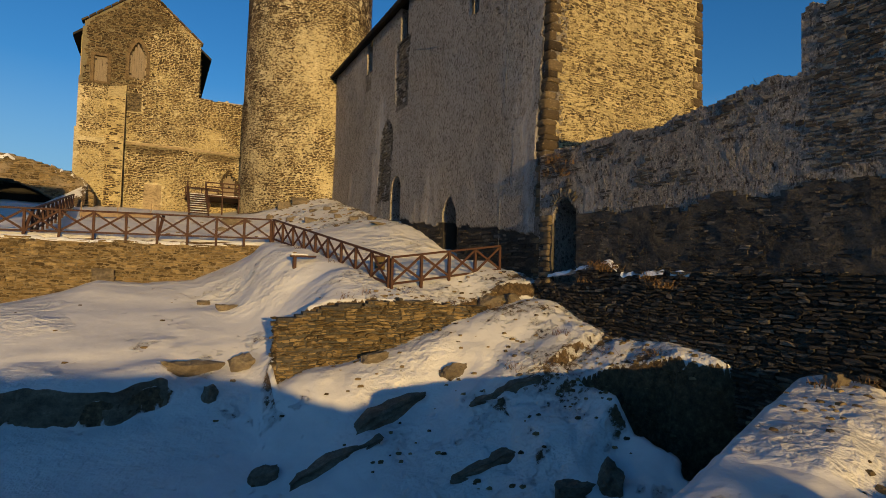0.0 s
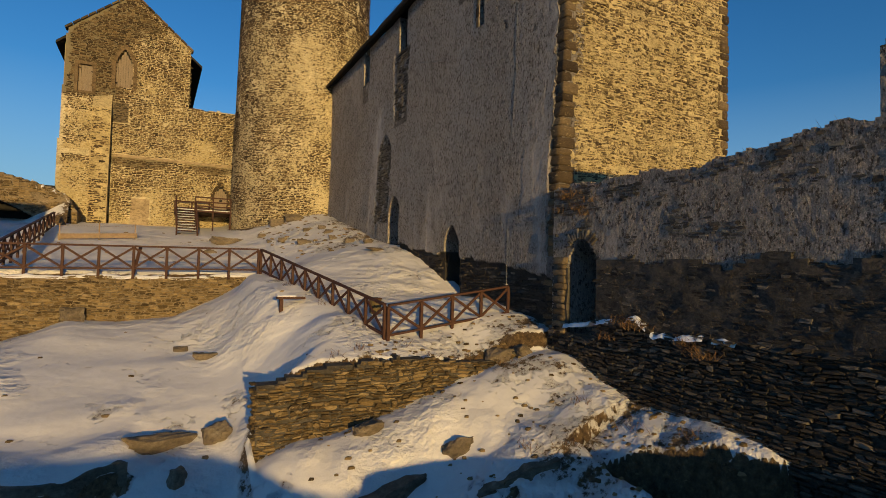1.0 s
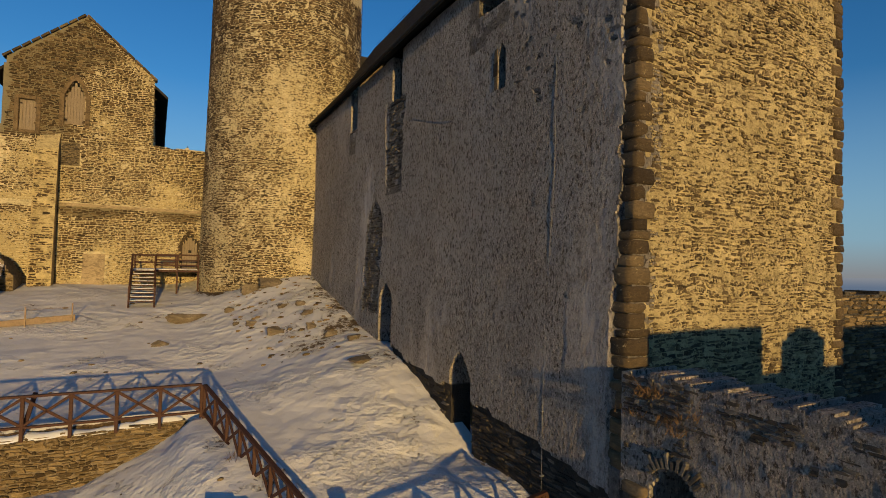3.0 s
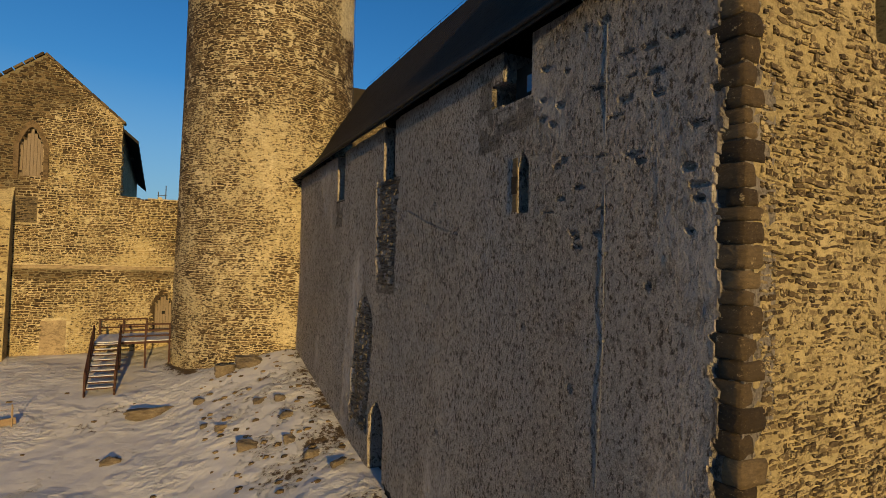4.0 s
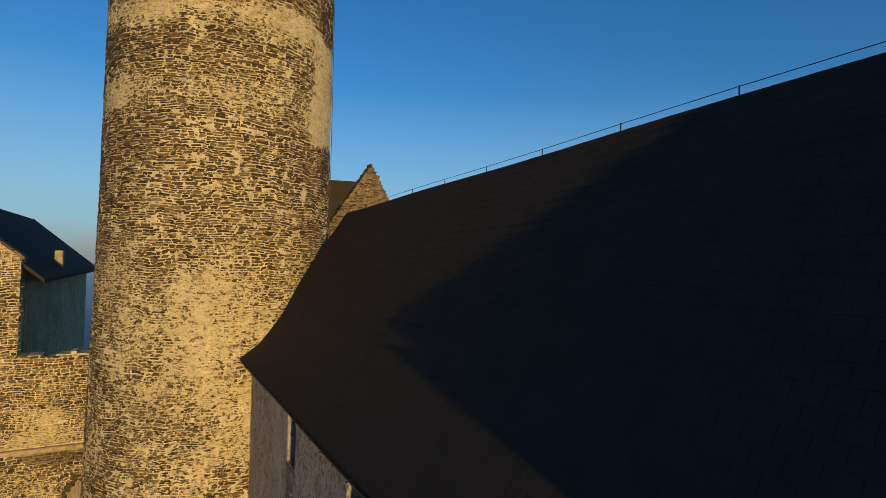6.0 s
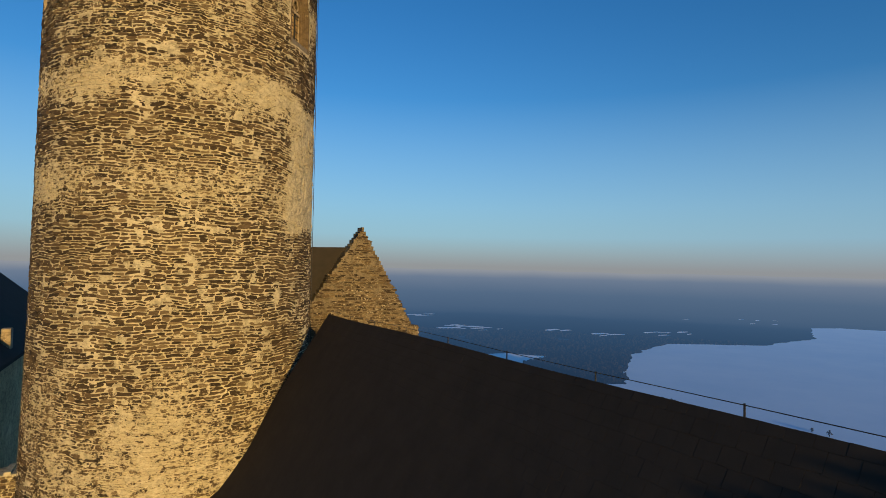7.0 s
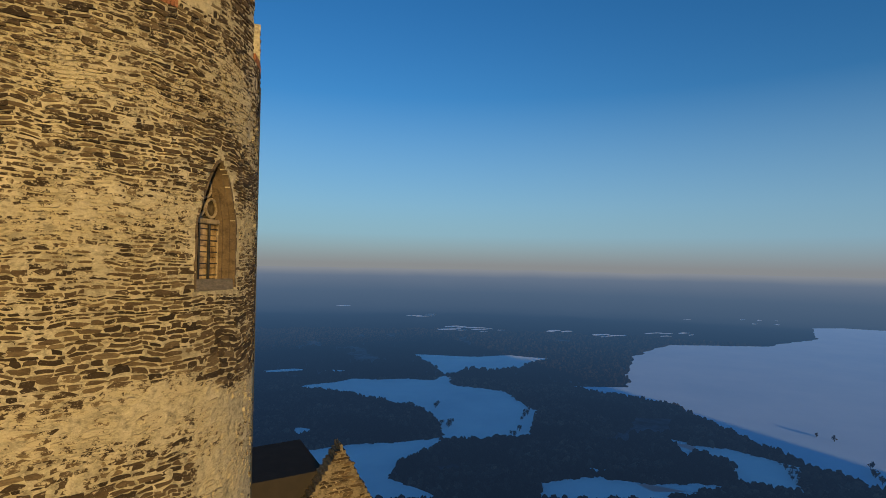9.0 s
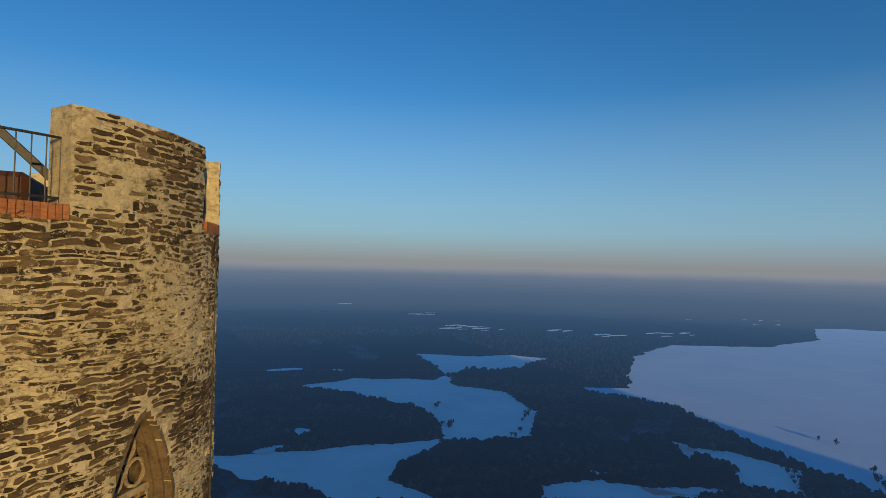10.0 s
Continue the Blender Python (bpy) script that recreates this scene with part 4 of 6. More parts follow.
for y in np.arange(17, 41.5, 0.9):
    under(part("gutter_bracket", beam((11.62, y, 15.09 + roof_lift(y)), (11.95, y, 15.22 + roof_lift(y)), 0.03, 0.02), M_METAL), palace)
conductor = thing("lightning_conductor", "thin metal wire on short rods along the roof ridge", "wire", (16.4, 17, 22))
for y in np.arange(18, 42, 2.4):
    under(part("rod", beam((16.4, y, 21.5 + roof_lift(y)), (16.4, y, 21.78 + roof_lift(y)), 0.02, 0.02, (0, 1, 0)), M_METAL), conductor)
for y in np.arange(18, 39.6, 2.4):
    under(part("wire", beam((16.4, y, 21.76 + roof_lift(y)), (16.4, y + 2.4, 21.76 + roof_lift(y + 2.4)), 0.011, 0.011), M_METAL), conductor)
cable = thing("wall_cable", "pale metal lightning wire fixed down the rendered wall", "wire", (12.05, 17.5, -0.3))
route = [(11.75, 18.0, 15.72), (12.08, 17.75, 15.2)] + [(12.19 - float(batter(17.5, z)), 17.5 - 0.02 * math.sin(z), z) for z in (14.9, 12, 9, 7, 5, 3, -0.3)]
for p, q in zip(route, route[1:]):
    under(part("wire", beam(p, q, 0.009, 0.009, (0, 1, 0.01)), M_PALE_METAL), cable)
for z in np.arange(1, 15, 1.6):
    x = 12.14 - float(batter(17.5, z))
    under(part("clip", box((x, 17.46, z), (x + 0.1, 17.52, z + 0.03)), M_PALE_METAL), cable)
cable = thing("wall_cable", "thin metal lightning wire down the wall past a blocked doorway", "wire", (12.05, 30.5, 4))
route = [(12.16 - float(batter(30.5, z)), 30.5 + 0.03 * math.sin(z), z) for z in (9.0, 7, 5, 3.4)]
for p, q in zip(route, route[1:]):
    under(part("wire", beam(p, q, 0.012, 0.012, (0, 1, 0.01)), M_METAL), cable)

# ---- round tower ----
TX, TY, FOOT, TOP = 11.33, 46.65, 2.5, 38.6


def tower_radius(z):
    return 5.22 - 0.0173 * np.minimum(np.asarray(z, float) - 21.6, 0) - 0.005 * np.maximum(np.asarray(z, float) - 21.6, 0)


def tower_place(u, v, d):
    """u: degrees round from the side that faces the yard."""
    r, t = tower_radius(v) + d, np.radians(u)
    return TX + r * np.sin(t), TY - r * np.cos(t), v


tower = thing("round_tower", "tall round rubble tower with patchy lime mortar and battlements", "tower", (TX, TY, FOOT))
WIN_U, WIN_HALF, WIN_Z0, WIN_SPRING, WIN_TOP = 48.6, 8.3, 32.45, 34.0, 35.52


def tower_hole(u, v):
    return arch(u, v, WIN_U, WIN_HALF, WIN_Z0, WIN_SPRING, WIN_TOP) | arch(u, v, -75.0, 7, 32.6, 34.0, 35.5)


def tower_relief(u, v):
    return 0.025 * fbm(u * 0.12, v * 1.2) + 0.022 * vnoise(u * 0.55, v * 4) + 0.012 * vnoise(u * 1.4, v * 9)


shell = grid_wall("shaft", np.concatenate([np.arange(-180, -100, 3), np.arange(-100, 125, 0.8), np.arange(125, 180.1, 5)]), np.arange(FOOT, TOP + 0.01, 0.1), tower_place, M_TOWER_MORTAR, lambda u, v: ~tower_hole(u, v), tower_relief, 1.6, rear=False)
under(shell, tower)


def bell(v, c, w):
    return np.exp(-(((v - c) / w) ** 2))


def tower_lime(u, v):
    """How much lime still lies over the stones, in uneven bands and patches."""
    w = 0.45 * fbm(u * 0.05, v * 0.3, 3.0)
    s = 1.0 * bell(v + w, 29.9, 0.75) + 0.85 * bell(v + w, 26.0, 0.95) + 0.55 * bell(v + w, 36.6, 0.6) + 0.5 * bell(v + w, 33.9, 0.5)
    s = s + 1.1 * smooth(34, 46, u) * smooth(24.2, 25.2, v + w) * smooth(30.4, 29.4, v + w)
    s = s + 0.25 * bell(v + w, 15.6, 2.2) + 1.1 * smooth(5, 30, u) * smooth(17.5, 15, v + w) + 0.6 * smooth(21, 18, v) * (1 + 1.1 * fbm(u * 0.09, v * 0.8, 14.0)) + 0.4 * smooth(31, 33, v)
    s = s - 0.7 * bell(v + w, 28.1, 0.7) * smooth(42, 34, u) - 0.55 * bell(v + w, 22.2, 2.2) - 0.9 * smooth(5, 25, u) * bell(v, 31.5, 0.8) - 0.5 * smooth(10, 35, u) * bell(v, 20.5, 2.0)
    return s + 0.1 + 0.75 * fbm(u * 0.06, v * 0.5, 9.0)


def tower_cover(u, v):
    """Where stones are laid at all: not under the thickest lime, nor in the window."""
    return (tower_lime(u, v) + 0.5 * vnoise(u * 0.3, v * 4.5, 2.0) < 1.5) & ~arch(u, v, WIN_U, WIN_HALF + 1.2, WIN_Z0 - 0.1, WIN_SPRING, WIN_TOP + 0.2) & ~tower_hole(u, v)


R = np.concatenate([courses(-100, 125, FOOT + 1.5, 31.0, tower_cover, (0.075, 0.15), (1.7, 4.6), 0.017, 11.0, loose=0.5),
                    courses(-100, 125, 31.0, TOP, tower_cover, (0.055, 0.13), (1.2, 4.0), 0.017, 10.0, loose=0.7)])
wavy = lambda u, v, d: tower_place(u, v + 0.06 * vnoise(u * 0.12, v * 0.9) + 0.035 * vnoise(u * 0.4, v * 2.2, 4.0), d)
masonry(tower, "stone", R, wavy, M_TOWER_STONE, M_TOWER_STONE_ONE, lambda u, v: (v > 35.3) & (u > 12) & (u < 62), (0.006, 0.04), 1.0, tower_lime)
deck = bmesh.new()
bmesh.ops.create_cone(deck, cap_ends=True, segments=64, radius1=4.4, radius2=4.4, depth=0.3, matrix=Matrix.Translation((TX, TY, TOP - 0.6)))
under(part("deck", deck, M_TOWER_MORTAR), tower)
for k in range(7):
    u0 = 33.2 + k * 360 / 7
    merlon = grid_wall("merlon", np.linspace(u0, u0 + 33.0, 24), np.linspace(TOP, 40.22, 16), tower_place, M_TOWER_MORTAR, None, tower_relief, 0.62)
    under(merlon, tower)
    if k in (0, 5, 6, 1):
        R = courses(u0 + 0.5, u0 + 32.6, TOP, 40.2, lambda u, v: vnoise(u * 0.3, v * 5, 5.0) + fbm(u * 0.06, v) < 0.6, (0.055, 0.14), (1.0, 3.6), 0.02, 9.0)
        masonry(tower, "merlon_stone", R, tower_place, M_TOWER_STONE, M_TOWER_STONE_ONE, (lambda u, v: v > 0) if k == 0 else None, (0.0, 0.03), 1.2, lambda u, v: 0.3 + 0.9 * fbm(u * 0.12, v * 1.3, 3.0))
    # brick sill of the gap beside it, and its bars
    lo = u0 - 17.2
    for i in range(17):
        u, du = lo + 0.15 + i, 0.86
        ring = [tower_place(np.array([a]), np.array([z]), np.array([d])) for z in (TOP - 0.06, TOP + 0.17) for a, d in ((u, 0.03), (u + du, 0.03), (u + du, -0.62), (u, -0.62))]
        c = [tuple(float(q[0]) for q in p) for p in ring]
        if k in (0, 1, 6):
            under(mesh_object("sill_brick", c, [(0, 1, 5, 4), (1, 2, 6, 5), (2, 3, 7, 6), (3, 0, 4, 7), (4, 5, 6, 7)], M_BRICK), tower)
    if k in (0, 6, 1):
        P = [Vector(tuple(float(q[0]) for q in tower_place(np.array([lo + 17.2 * i / 8]), np.array([TOP + 0.15]), np.array([-0.3])))) for i in range(9)]
        guard = thing("guard_rail", "dark iron guard rail in a gap of the battlement", "railing", P[0], group="guard rails on the tower")
        for p in P:
            under(part("bar", beam(p, p + Vector((0, 0, 1.0)), 0.016, 0.016, (0, 1, 0)), M_METAL), guard)
        for z in (0.12, 1.0):
            for p, q in zip(P, P[1:]):
                under(part("rail", beam(p + Vector((0, 0, z)), q + Vector((0, 0, z)), 0.035, 0.035), M_METAL), guard)
cabin = thing("stair_hood", "small brown timber stair hood on the tower deck", "hood", (TX + 1, TY - 2, TOP - 0.45))
under(part("cover", box((TX - 1.6, TY - 2.4, TOP - 0.45), (TX + 2.0, TY + 1.5, TOP + 0.82), 0.1), M_WOOD), cabin)
brace = tagged(part("diagonal_brace", beam((TX + 0.6, TY - 2.45, TOP + 2.45), (TX + 2.6, TY - 2.45, TOP + 0.45), 0.1, 0.14), M_METAL), "dark diagonal steel brace above the stair hood", "brace")
tower_wire = thing("tower_wire", "thin lightning wire running down the round tower", "wire", (TX + 5, TY - 1.5, FOOT))
for z in np.arange(8, 38, 2.0):
    a, b = tower_place(73.5, z, 0.08), tower_place(73.5, z + 2.0, 0.08)
    under(part("wire", beam([float(q) for q in a], [float(q) for q in b], 0.022, 0.022, (0, 1, 0.01)), M_METAL), tower_wire)

# tower window: moulded stone surround, tracery and leaded bars


def arch_line(uc, half, z0, spring, top, steps=14):
    """Points u, v along a pointed opening, from one foot over the tip to the other."""
    pts = [(uc - half, z0), (uc - half, spring)]
    for i in range(1, steps + 1):
        v = spring + (top - spring) * i / steps
        pts.append((uc - half * (1 - i / steps) ** 0.62, v))
    return pts + [(2 * uc - u, v) for u, v in reversed(pts[:-1])]


def swept(points, place, depth0, depth1, inner, material, name, owner):
    """A flat moulding that follows an opening: outer points, inner points, from depth0 to depth1."""
    V, F = [], []
    for (u, v), (a, b) in zip(points, inner):
        for uu, vv, d in ((u, v, depth0), (a, b, depth0), (a, b, depth1), (u, v, depth1)):
            V.append(tuple(float(q) for q in place(uu, vv, d)))
    for i in range(len(points) - 1):
        for k in range(4):
            F.append((4 * i + k, 4 * i + (k + 1) % 4, 4 * i + 4 + (k + 1) % 4, 4 * i + 4 + k))
    return under(mesh_object(name, V, F, material), owner)


window = thing("tower_window", "pointed gothic tower window with stone surround and leaded bars", "window", (14.8, 43.2, 32.45), kind="structure")
outer = arch_line(WIN_U, WIN_HALF + 0.3, WIN_Z0, WIN_SPRING, WIN_TOP + 0.05)
for shrink, d0, d1 in ((0.5, 0.0, -0.2), (1.1, -0.14, -0.36), (1.7, -0.3, -0.5)):
    inn = arch_line(WIN_U, WIN_HALF - shrink, WIN_Z0, WIN_SPRING, WIN_TOP - shrink * 0.1)
    swept(outer, tower_place, d0, d1, inn, M_JAMB, "moulding", window)
W0, W1, DEEP = WIN_U - 6.7, WIN_U + 6.7, -0.42


def bar(u0, v0, u1, v1, w, material=None, name="bar", deep=DEEP):
    a, b = tower_place(u0, v0, deep), tower_place(u1, v1, deep)
    under(part(name, beam([float(q) for q in a], [float(q) for q in b], w, w, (0.6, -0.6, 0.1)), material or M_METAL), window)


for k in range(4):
    u = W0 + (W1 - W0) * k / 3
    bar(u, WIN_Z0, u, 34.05, 0.05, M_SURROUND if k in (0, 3) else M_METAL)
for z in np.arange(32.75, 34.0, 0.28):
    bar(W0, z, W1, z, 0.028)
bar(W0, 34.05, W1, 34.05, 0.12, M_SURROUND, "transom")
for c, r, zc in ((WIN_U - 2.9, 2.6, 34.38), (WIN_U + 2.9, 2.6, 34.38), (WIN_U, 2.5, 34.84)):
    ringp = [(c + r * math.cos(t), zc + r * 0.088 * math.sin(t)) for t in np.linspace(0, 2 * math.pi, 13)]
    for (a, b), (c2, d2) in zip(ringp, ringp[1:]):
        bar(a, b, c2, d2, 0.055, M_SURROUND, "tracery")
glass_v = [tuple(float(q) for q in tower_place(u, v, DEEP - 0.05)) for u, v in arch_line(WIN_U, 7.0, WIN_Z0, WIN_SPRING, WIN_TOP - 0.15)]
under(mesh_object("glazing", glass_v, [tuple(range(len(glass_v)))], M_OLD_GLASS, None, "dark window glass with amber mottling"), window)
for k in range(3):
    for i in range(5):
        u, z = W0 + (W1 - W0) * k / 3, WIN_Z0 + 0.2 + 0.265 * i
        corners = [tuple(float(q) for q in tower_place(u + a * (W1 - W0) / 3, z + b, DEEP - 0.03)) for a, b in ((0.08, 0.02), (0.92, 0.02), (0.92, 0.26), (0.08, 0.26))]
        corners += [tuple(float(q) for q in tower_place(u + a * (W1 - W0) / 3, z + b, DEEP - 0.045)) for a, b in ((0.08, 0.02), (0.92, 0.02), (0.92, 0.26), (0.08, 0.26))]
        under(mesh_object("pane", corners, [(0, 1, 2, 3), (7, 6, 5, 4), (0, 4, 5, 1), (1, 5, 6, 2), (2, 6, 7, 3), (3, 7, 4, 0)], M_AMBER, None, "leaded pane with sunlit amber put into its colour"), window)
bar(WIN_U - WIN_HALF + 0.2, WIN_Z0 + 0.06, WIN_U + WIN_HALF - 0.2, WIN_Z0 + 0.06, 0.3, M_FOOT_ONE, "sill", -0.16)
surround = thing("tower_opening", "pointed tower opening with pale plastered reveal", "window", (6.3, 45.2, 32.6), kind="structure")
swept(arch_line(-75, 7.3, 32.6, 34.0, 35.5), tower_place, 0.0, -0.6, arch_line(-75, 5.2, 32.6, 34.0, 35.2), M_SURROUND, "moulding", surround)

# ---- gabled chapel with its yard wall ----
CY = 50.2
chapel = thing("chapel", "gabled stone chapel with boarded windows and a corner buttress", "building", (-1.6, 54, 2))
chap = lambda u, v, d: (u, CY - d, v)


def chapel_keep(u, v):
    gable = 19.1 + np.clip(1 - np.abs(u + 1.5) / 4.25, 0, 1) * 3.7
    return np.where(u < 2.75, (v < gable) & (u > -5.75 - 0.03 * (19 - v)), v < 14.35 + 0.12 * vnoise(u * 2, 4.4))


def chapel_holes(u, v):
    return arch(u, v, -1.95, 0.6, 15.2, 17.1, 18.2) | rect(u, v, -4.95, -4.05, 14.5, 16.5) | arch(u, v, 5.4, 0.5, 5.5, 7.3, 8.05)


chapel_step = lambda u, v: 0.14 * (v < 9.7) * (u > -2.6)
front_chapel = grid_wall("gable_wall", np.arange(-6.3, 7.2, 0.12), np.arange(2, 23, 0.12), chap, M_TOWER_MORTAR, lambda u, v: chapel_keep(u, v) & ~chapel_holes(u, v),
                         lambda u, v: 0.03 * fbm(u, v) + 0.025 * vnoise(u * 4, v * 5) + chapel_step(u, v), 1.1, rear=False)


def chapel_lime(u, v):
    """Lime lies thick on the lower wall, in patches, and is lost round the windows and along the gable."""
    # Darker round the windows, up the gable and right under the string course.
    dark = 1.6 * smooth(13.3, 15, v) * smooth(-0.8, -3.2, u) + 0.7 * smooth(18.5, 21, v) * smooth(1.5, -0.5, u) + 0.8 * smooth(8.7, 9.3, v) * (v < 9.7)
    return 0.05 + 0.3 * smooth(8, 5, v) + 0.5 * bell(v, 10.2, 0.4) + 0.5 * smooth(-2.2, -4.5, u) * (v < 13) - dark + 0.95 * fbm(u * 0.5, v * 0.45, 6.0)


def chapel_cover(u, v):
    return chapel_keep(u, v) & chapel_keep(u - 0.28, v) & ~chapel_holes(u, v) & (chapel_lime(u, v) + 0.6 * vnoise(u * 3, v * 5) < 1.25) & ~rect(u, v, -2.75, -1.45, 12.35, 14.0) & (np.abs(v - 9.75) > 0.13) & ~arch(u, v, 5.4, 0.62, 5.4, 7.3, 8.2) & ~rect(u, v, -1.2, 0.2, 4, 6.6)


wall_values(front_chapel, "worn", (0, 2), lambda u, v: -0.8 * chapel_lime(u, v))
under(front_chapel, chapel)
R = courses(-6.2, 7.0, 3.5, 22.8, chapel_cover, (0.07, 0.16), (0.12, 0.36), 0.017, loose=0.55)
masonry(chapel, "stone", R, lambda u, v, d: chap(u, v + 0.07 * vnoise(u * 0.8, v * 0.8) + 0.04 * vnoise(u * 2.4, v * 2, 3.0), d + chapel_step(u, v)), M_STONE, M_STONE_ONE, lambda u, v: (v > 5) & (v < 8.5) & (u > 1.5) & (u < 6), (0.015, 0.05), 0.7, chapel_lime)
under(part("string_course", box((-2.6, CY - 0.24, 9.64), (7.0, CY + 0.1, 9.86), 0.05), M_SURROUND), chapel)
bm = bmesh.new()
vs = [bm.verts.new(p) for p in ((-3.9, CY, 2), (-2.65, CY, 2), (-2.65, CY - 1.5, 2), (-3.9, CY - 1.5, 2), (-3.9, CY, 14.2), (-2.65, CY, 14.5), (-2.65, CY - 0.7, 13.4), (-3.9, CY - 0.7, 13.2))]
for f in ((0, 3, 7, 4), (1, 5, 6, 2), (2, 6, 7, 3), (4, 7, 6, 5)):
    bm.faces.new([vs[i] for i in f])
under(part("buttress", bm, M_MORTAR), chapel)
but = lambda u, v, d: (u, CY - 1.5 + 0.8 * (v - 2) / 11.3 - d, v)
R = courses(-3.85, -2.7, 4, 13.2, lambda u, v: fbm(u * 0.8, v * 0.8, 2) + 0.6 * vnoise(u * 3, v * 5) < 0.15, (0.09, 0.19), (0.2, 0.5))
masonry(chapel, "stone", R, but, M_STONE, M_STONE_ONE)
for x0, x1 in ((-6.0, -5.2), (2.0, 2.74)):
    under(part("wall", box((x0, CY + 1.11, 3), (x1, CY + 27, 18.6)), M_MORTAR), chapel)
for s, e in ((-6.5, -1.5), (3.6, -1.5)):
    q = [(s, CY + 0.35, 18.1), (e, CY + 0.35, 22.5), (e, CY + 28, 22.5), (s, CY + 28, 18.1)]
    q += [(x, y, z - 0.2) for x, y, z in q]
    under(mesh_object("roof_slope", q, [(0, 1, 2, 3), (4, 7, 6, 5), (0, 4, 5, 1), (1, 5, 6, 2), (2, 6, 7, 3), (3, 7, 4, 0)], M_ROOF), chapel)
chimney = under(part("chimney", box((2.75, CY + 9, 18.4), (3.2, CY + 9.6, 19.6), 0.04), M_SURROUND), chapel)
swept(arch_line(-1.95, 0.86, 15.0, 17.1, 18.62), chap, 0.1, -0.2, arch_line(-1.95, 0.6, 15.0, 17.1, 18.2), M_JAMB, "window_surround", chapel)
for lo, hi in (((-5.2, CY - 0.08, 14.3), (-4.96, CY + 0.2, 16.75)), ((-4.04, CY - 0.08, 14.3), (-3.8, CY + 0.2, 16.75)), ((-4.95, CY - 0.08, 16.51), (-4.05, CY + 0.2, 16.75)), ((-4.95, CY - 0.08, 14.3), (-4.05, CY + 0.2, 14.49))):
    under(part("window_surround", box(lo, hi, 0.03), M_JAMB), chapel)
# coping along the gable, boards in the windows, the door
for s, e in ((-5.9, -1.5), (2.85, -1.5)):
    for k in range(9):
        t0, t1 = k / 9, (k + 1) / 9 - 0.012
        a = (s + (e - s) * t0, CY + 0.2, 19.08 + 3.75 * t0)
        b = (s + (e - s) * t1, CY + 0.2, 19.08 + 3.75 * t1)
        under(part("coping_stone", beam(a, b, 0.75, 0.14), M_QUOIN), chapel)


def boards(u0, u1, v0, top, n, name, material, owner):
    for k in range(n):
        a, b = u0 + (u1 - u0) * k / n, u0 + (u1 - u0) * (k + 1) / n - 0.012
        under(part(name, box((a, CY + 0.16 + 0.008 * (k % 2), v0), (b, CY + 0.2 + 0.008 * (k % 2), top((a + b) / 2))), material), owner)


shut = thing("window_boards", "weathered vertical boards closing a pointed window", "boards", (-1.95, CY + 0.2, 15.2))
boards(-2.55, -1.35, 15.2, lambda u: 17.1 + 1.0 * max(0, 1 - abs(u + 1.95) / 0.62), 7, "board", M_PALE_WOOD, shut)
shut = thing("window_boards", "weathered vertical boards closing a square window", "boards", (-4.5, CY + 0.2, 14.5))
boards(-4.95, -4.05, 14.5, lambda u: 16.5, 5, "board", M_PALE_WOOD, shut)
door = thing("arched_door", "pale plank door with a small square hatch in a pointed arch", "door", (5.4, CY + 0.2, 5.5), kind="structure")
boards(4.9, 5.9, 5.4, lambda u: 7.3 + 0.7 * max(0, 1 - abs(u - 5.4) / 0.52), 6, "plank", M_PALE_WOOD, door)
# Near-black sheet painted as shade behind the planks.
under(part("dark_door_backing", box((4.6, CY + 0.3, 5.2), (6.2, CY + 0.36, 8.6)), M_DARK), door)
under(part("hatch", box((5.32, CY + 0.1, 6.75), (5.52, CY + 0.15, 6.95)), M_DARK), door)
swept(arch_line(5.4, 0.78, 5.4, 7.3, 8.4), chap, 0.16, -0.2, arch_line(5.4, 0.5, 5.4, 7.3, 8.05), M_QUOIN, "arch_ring", door)
R = courses(-2.6, -1.6, 12.45, 13.9, lambda u, v: v > 0, (0.07, 0.12), (0.14, 0.3))
under(part("niche", box((-2.68, CY - 0.05, 12.4), (-1.55, CY + 0.05, 13.95), 0.02), M_MORTAR_REAR), chapel)
masonry(chapel, "niche_brick", R, lambda u, v, d: chap(u, v, d + 0.05), M_FOOT, M_FOOT_ONE, None, (0.01, 0.05))
blocked = under(part("blocked_doorway", box((-1.15, CY - 0.17, 4.2), (0.15, CY + 0.1, 6.5), 0.02), M_SURROUND), chapel)

mast = thing("scaffold_mast", "thin dark metal mast with cross bars behind the yard wall", "mast", (5.2, 60, 8))
for dx in (-0.35, 0.2):
    under(part("pole", beam((5.2 + dx, 60, 8), (5.2 + dx, 60, 16.3 + dx), 0.07, 0.07, (0, 1, 0)), M_METAL), mast)
for z in (13.8, 14.7, 15.6):
    under(part("cross_bar", beam((4.75, 60, z), (5.5, 60, z + 0.1), 0.05, 0.05), M_METAL), mast)

# ---- small rear gable beyond the tower ----
rear = thing("rear_gable", "triangular rubble gable wall with a dark roof behind it", "building", (21, 52, 8))
rg = lambda u, v, d: (u, 50.6 - d, v)
rg_keep = lambda u, v: (v < np.where(u > 20.7, 25.7 - (u - 20.7) * 1.75, 25.7 - (20.7 - u) * 1.5)) | ((u > 23.9) & (v < 20))
under(grid_wall("gable_wall", np.arange(16.8, 24.45, 0.12), np.arange(8, 25.8, 0.12), rg, M_MORTAR_REAR, rg_keep, lambda u, v: 0.03 * fbm(u, v) + 0.03 * vnoise(u * 5, v * 6), 0.8), rear)
R = courses(16.9, 24.4, 13, 25.7, lambda u, v: rg_keep(u, v) & (fbm(u * 0.6, v * 0.6, 1) + 0.6 * vnoise(u * 3, v * 5) < 0.5), (0.08, 0.18), (0.18, 0.5))
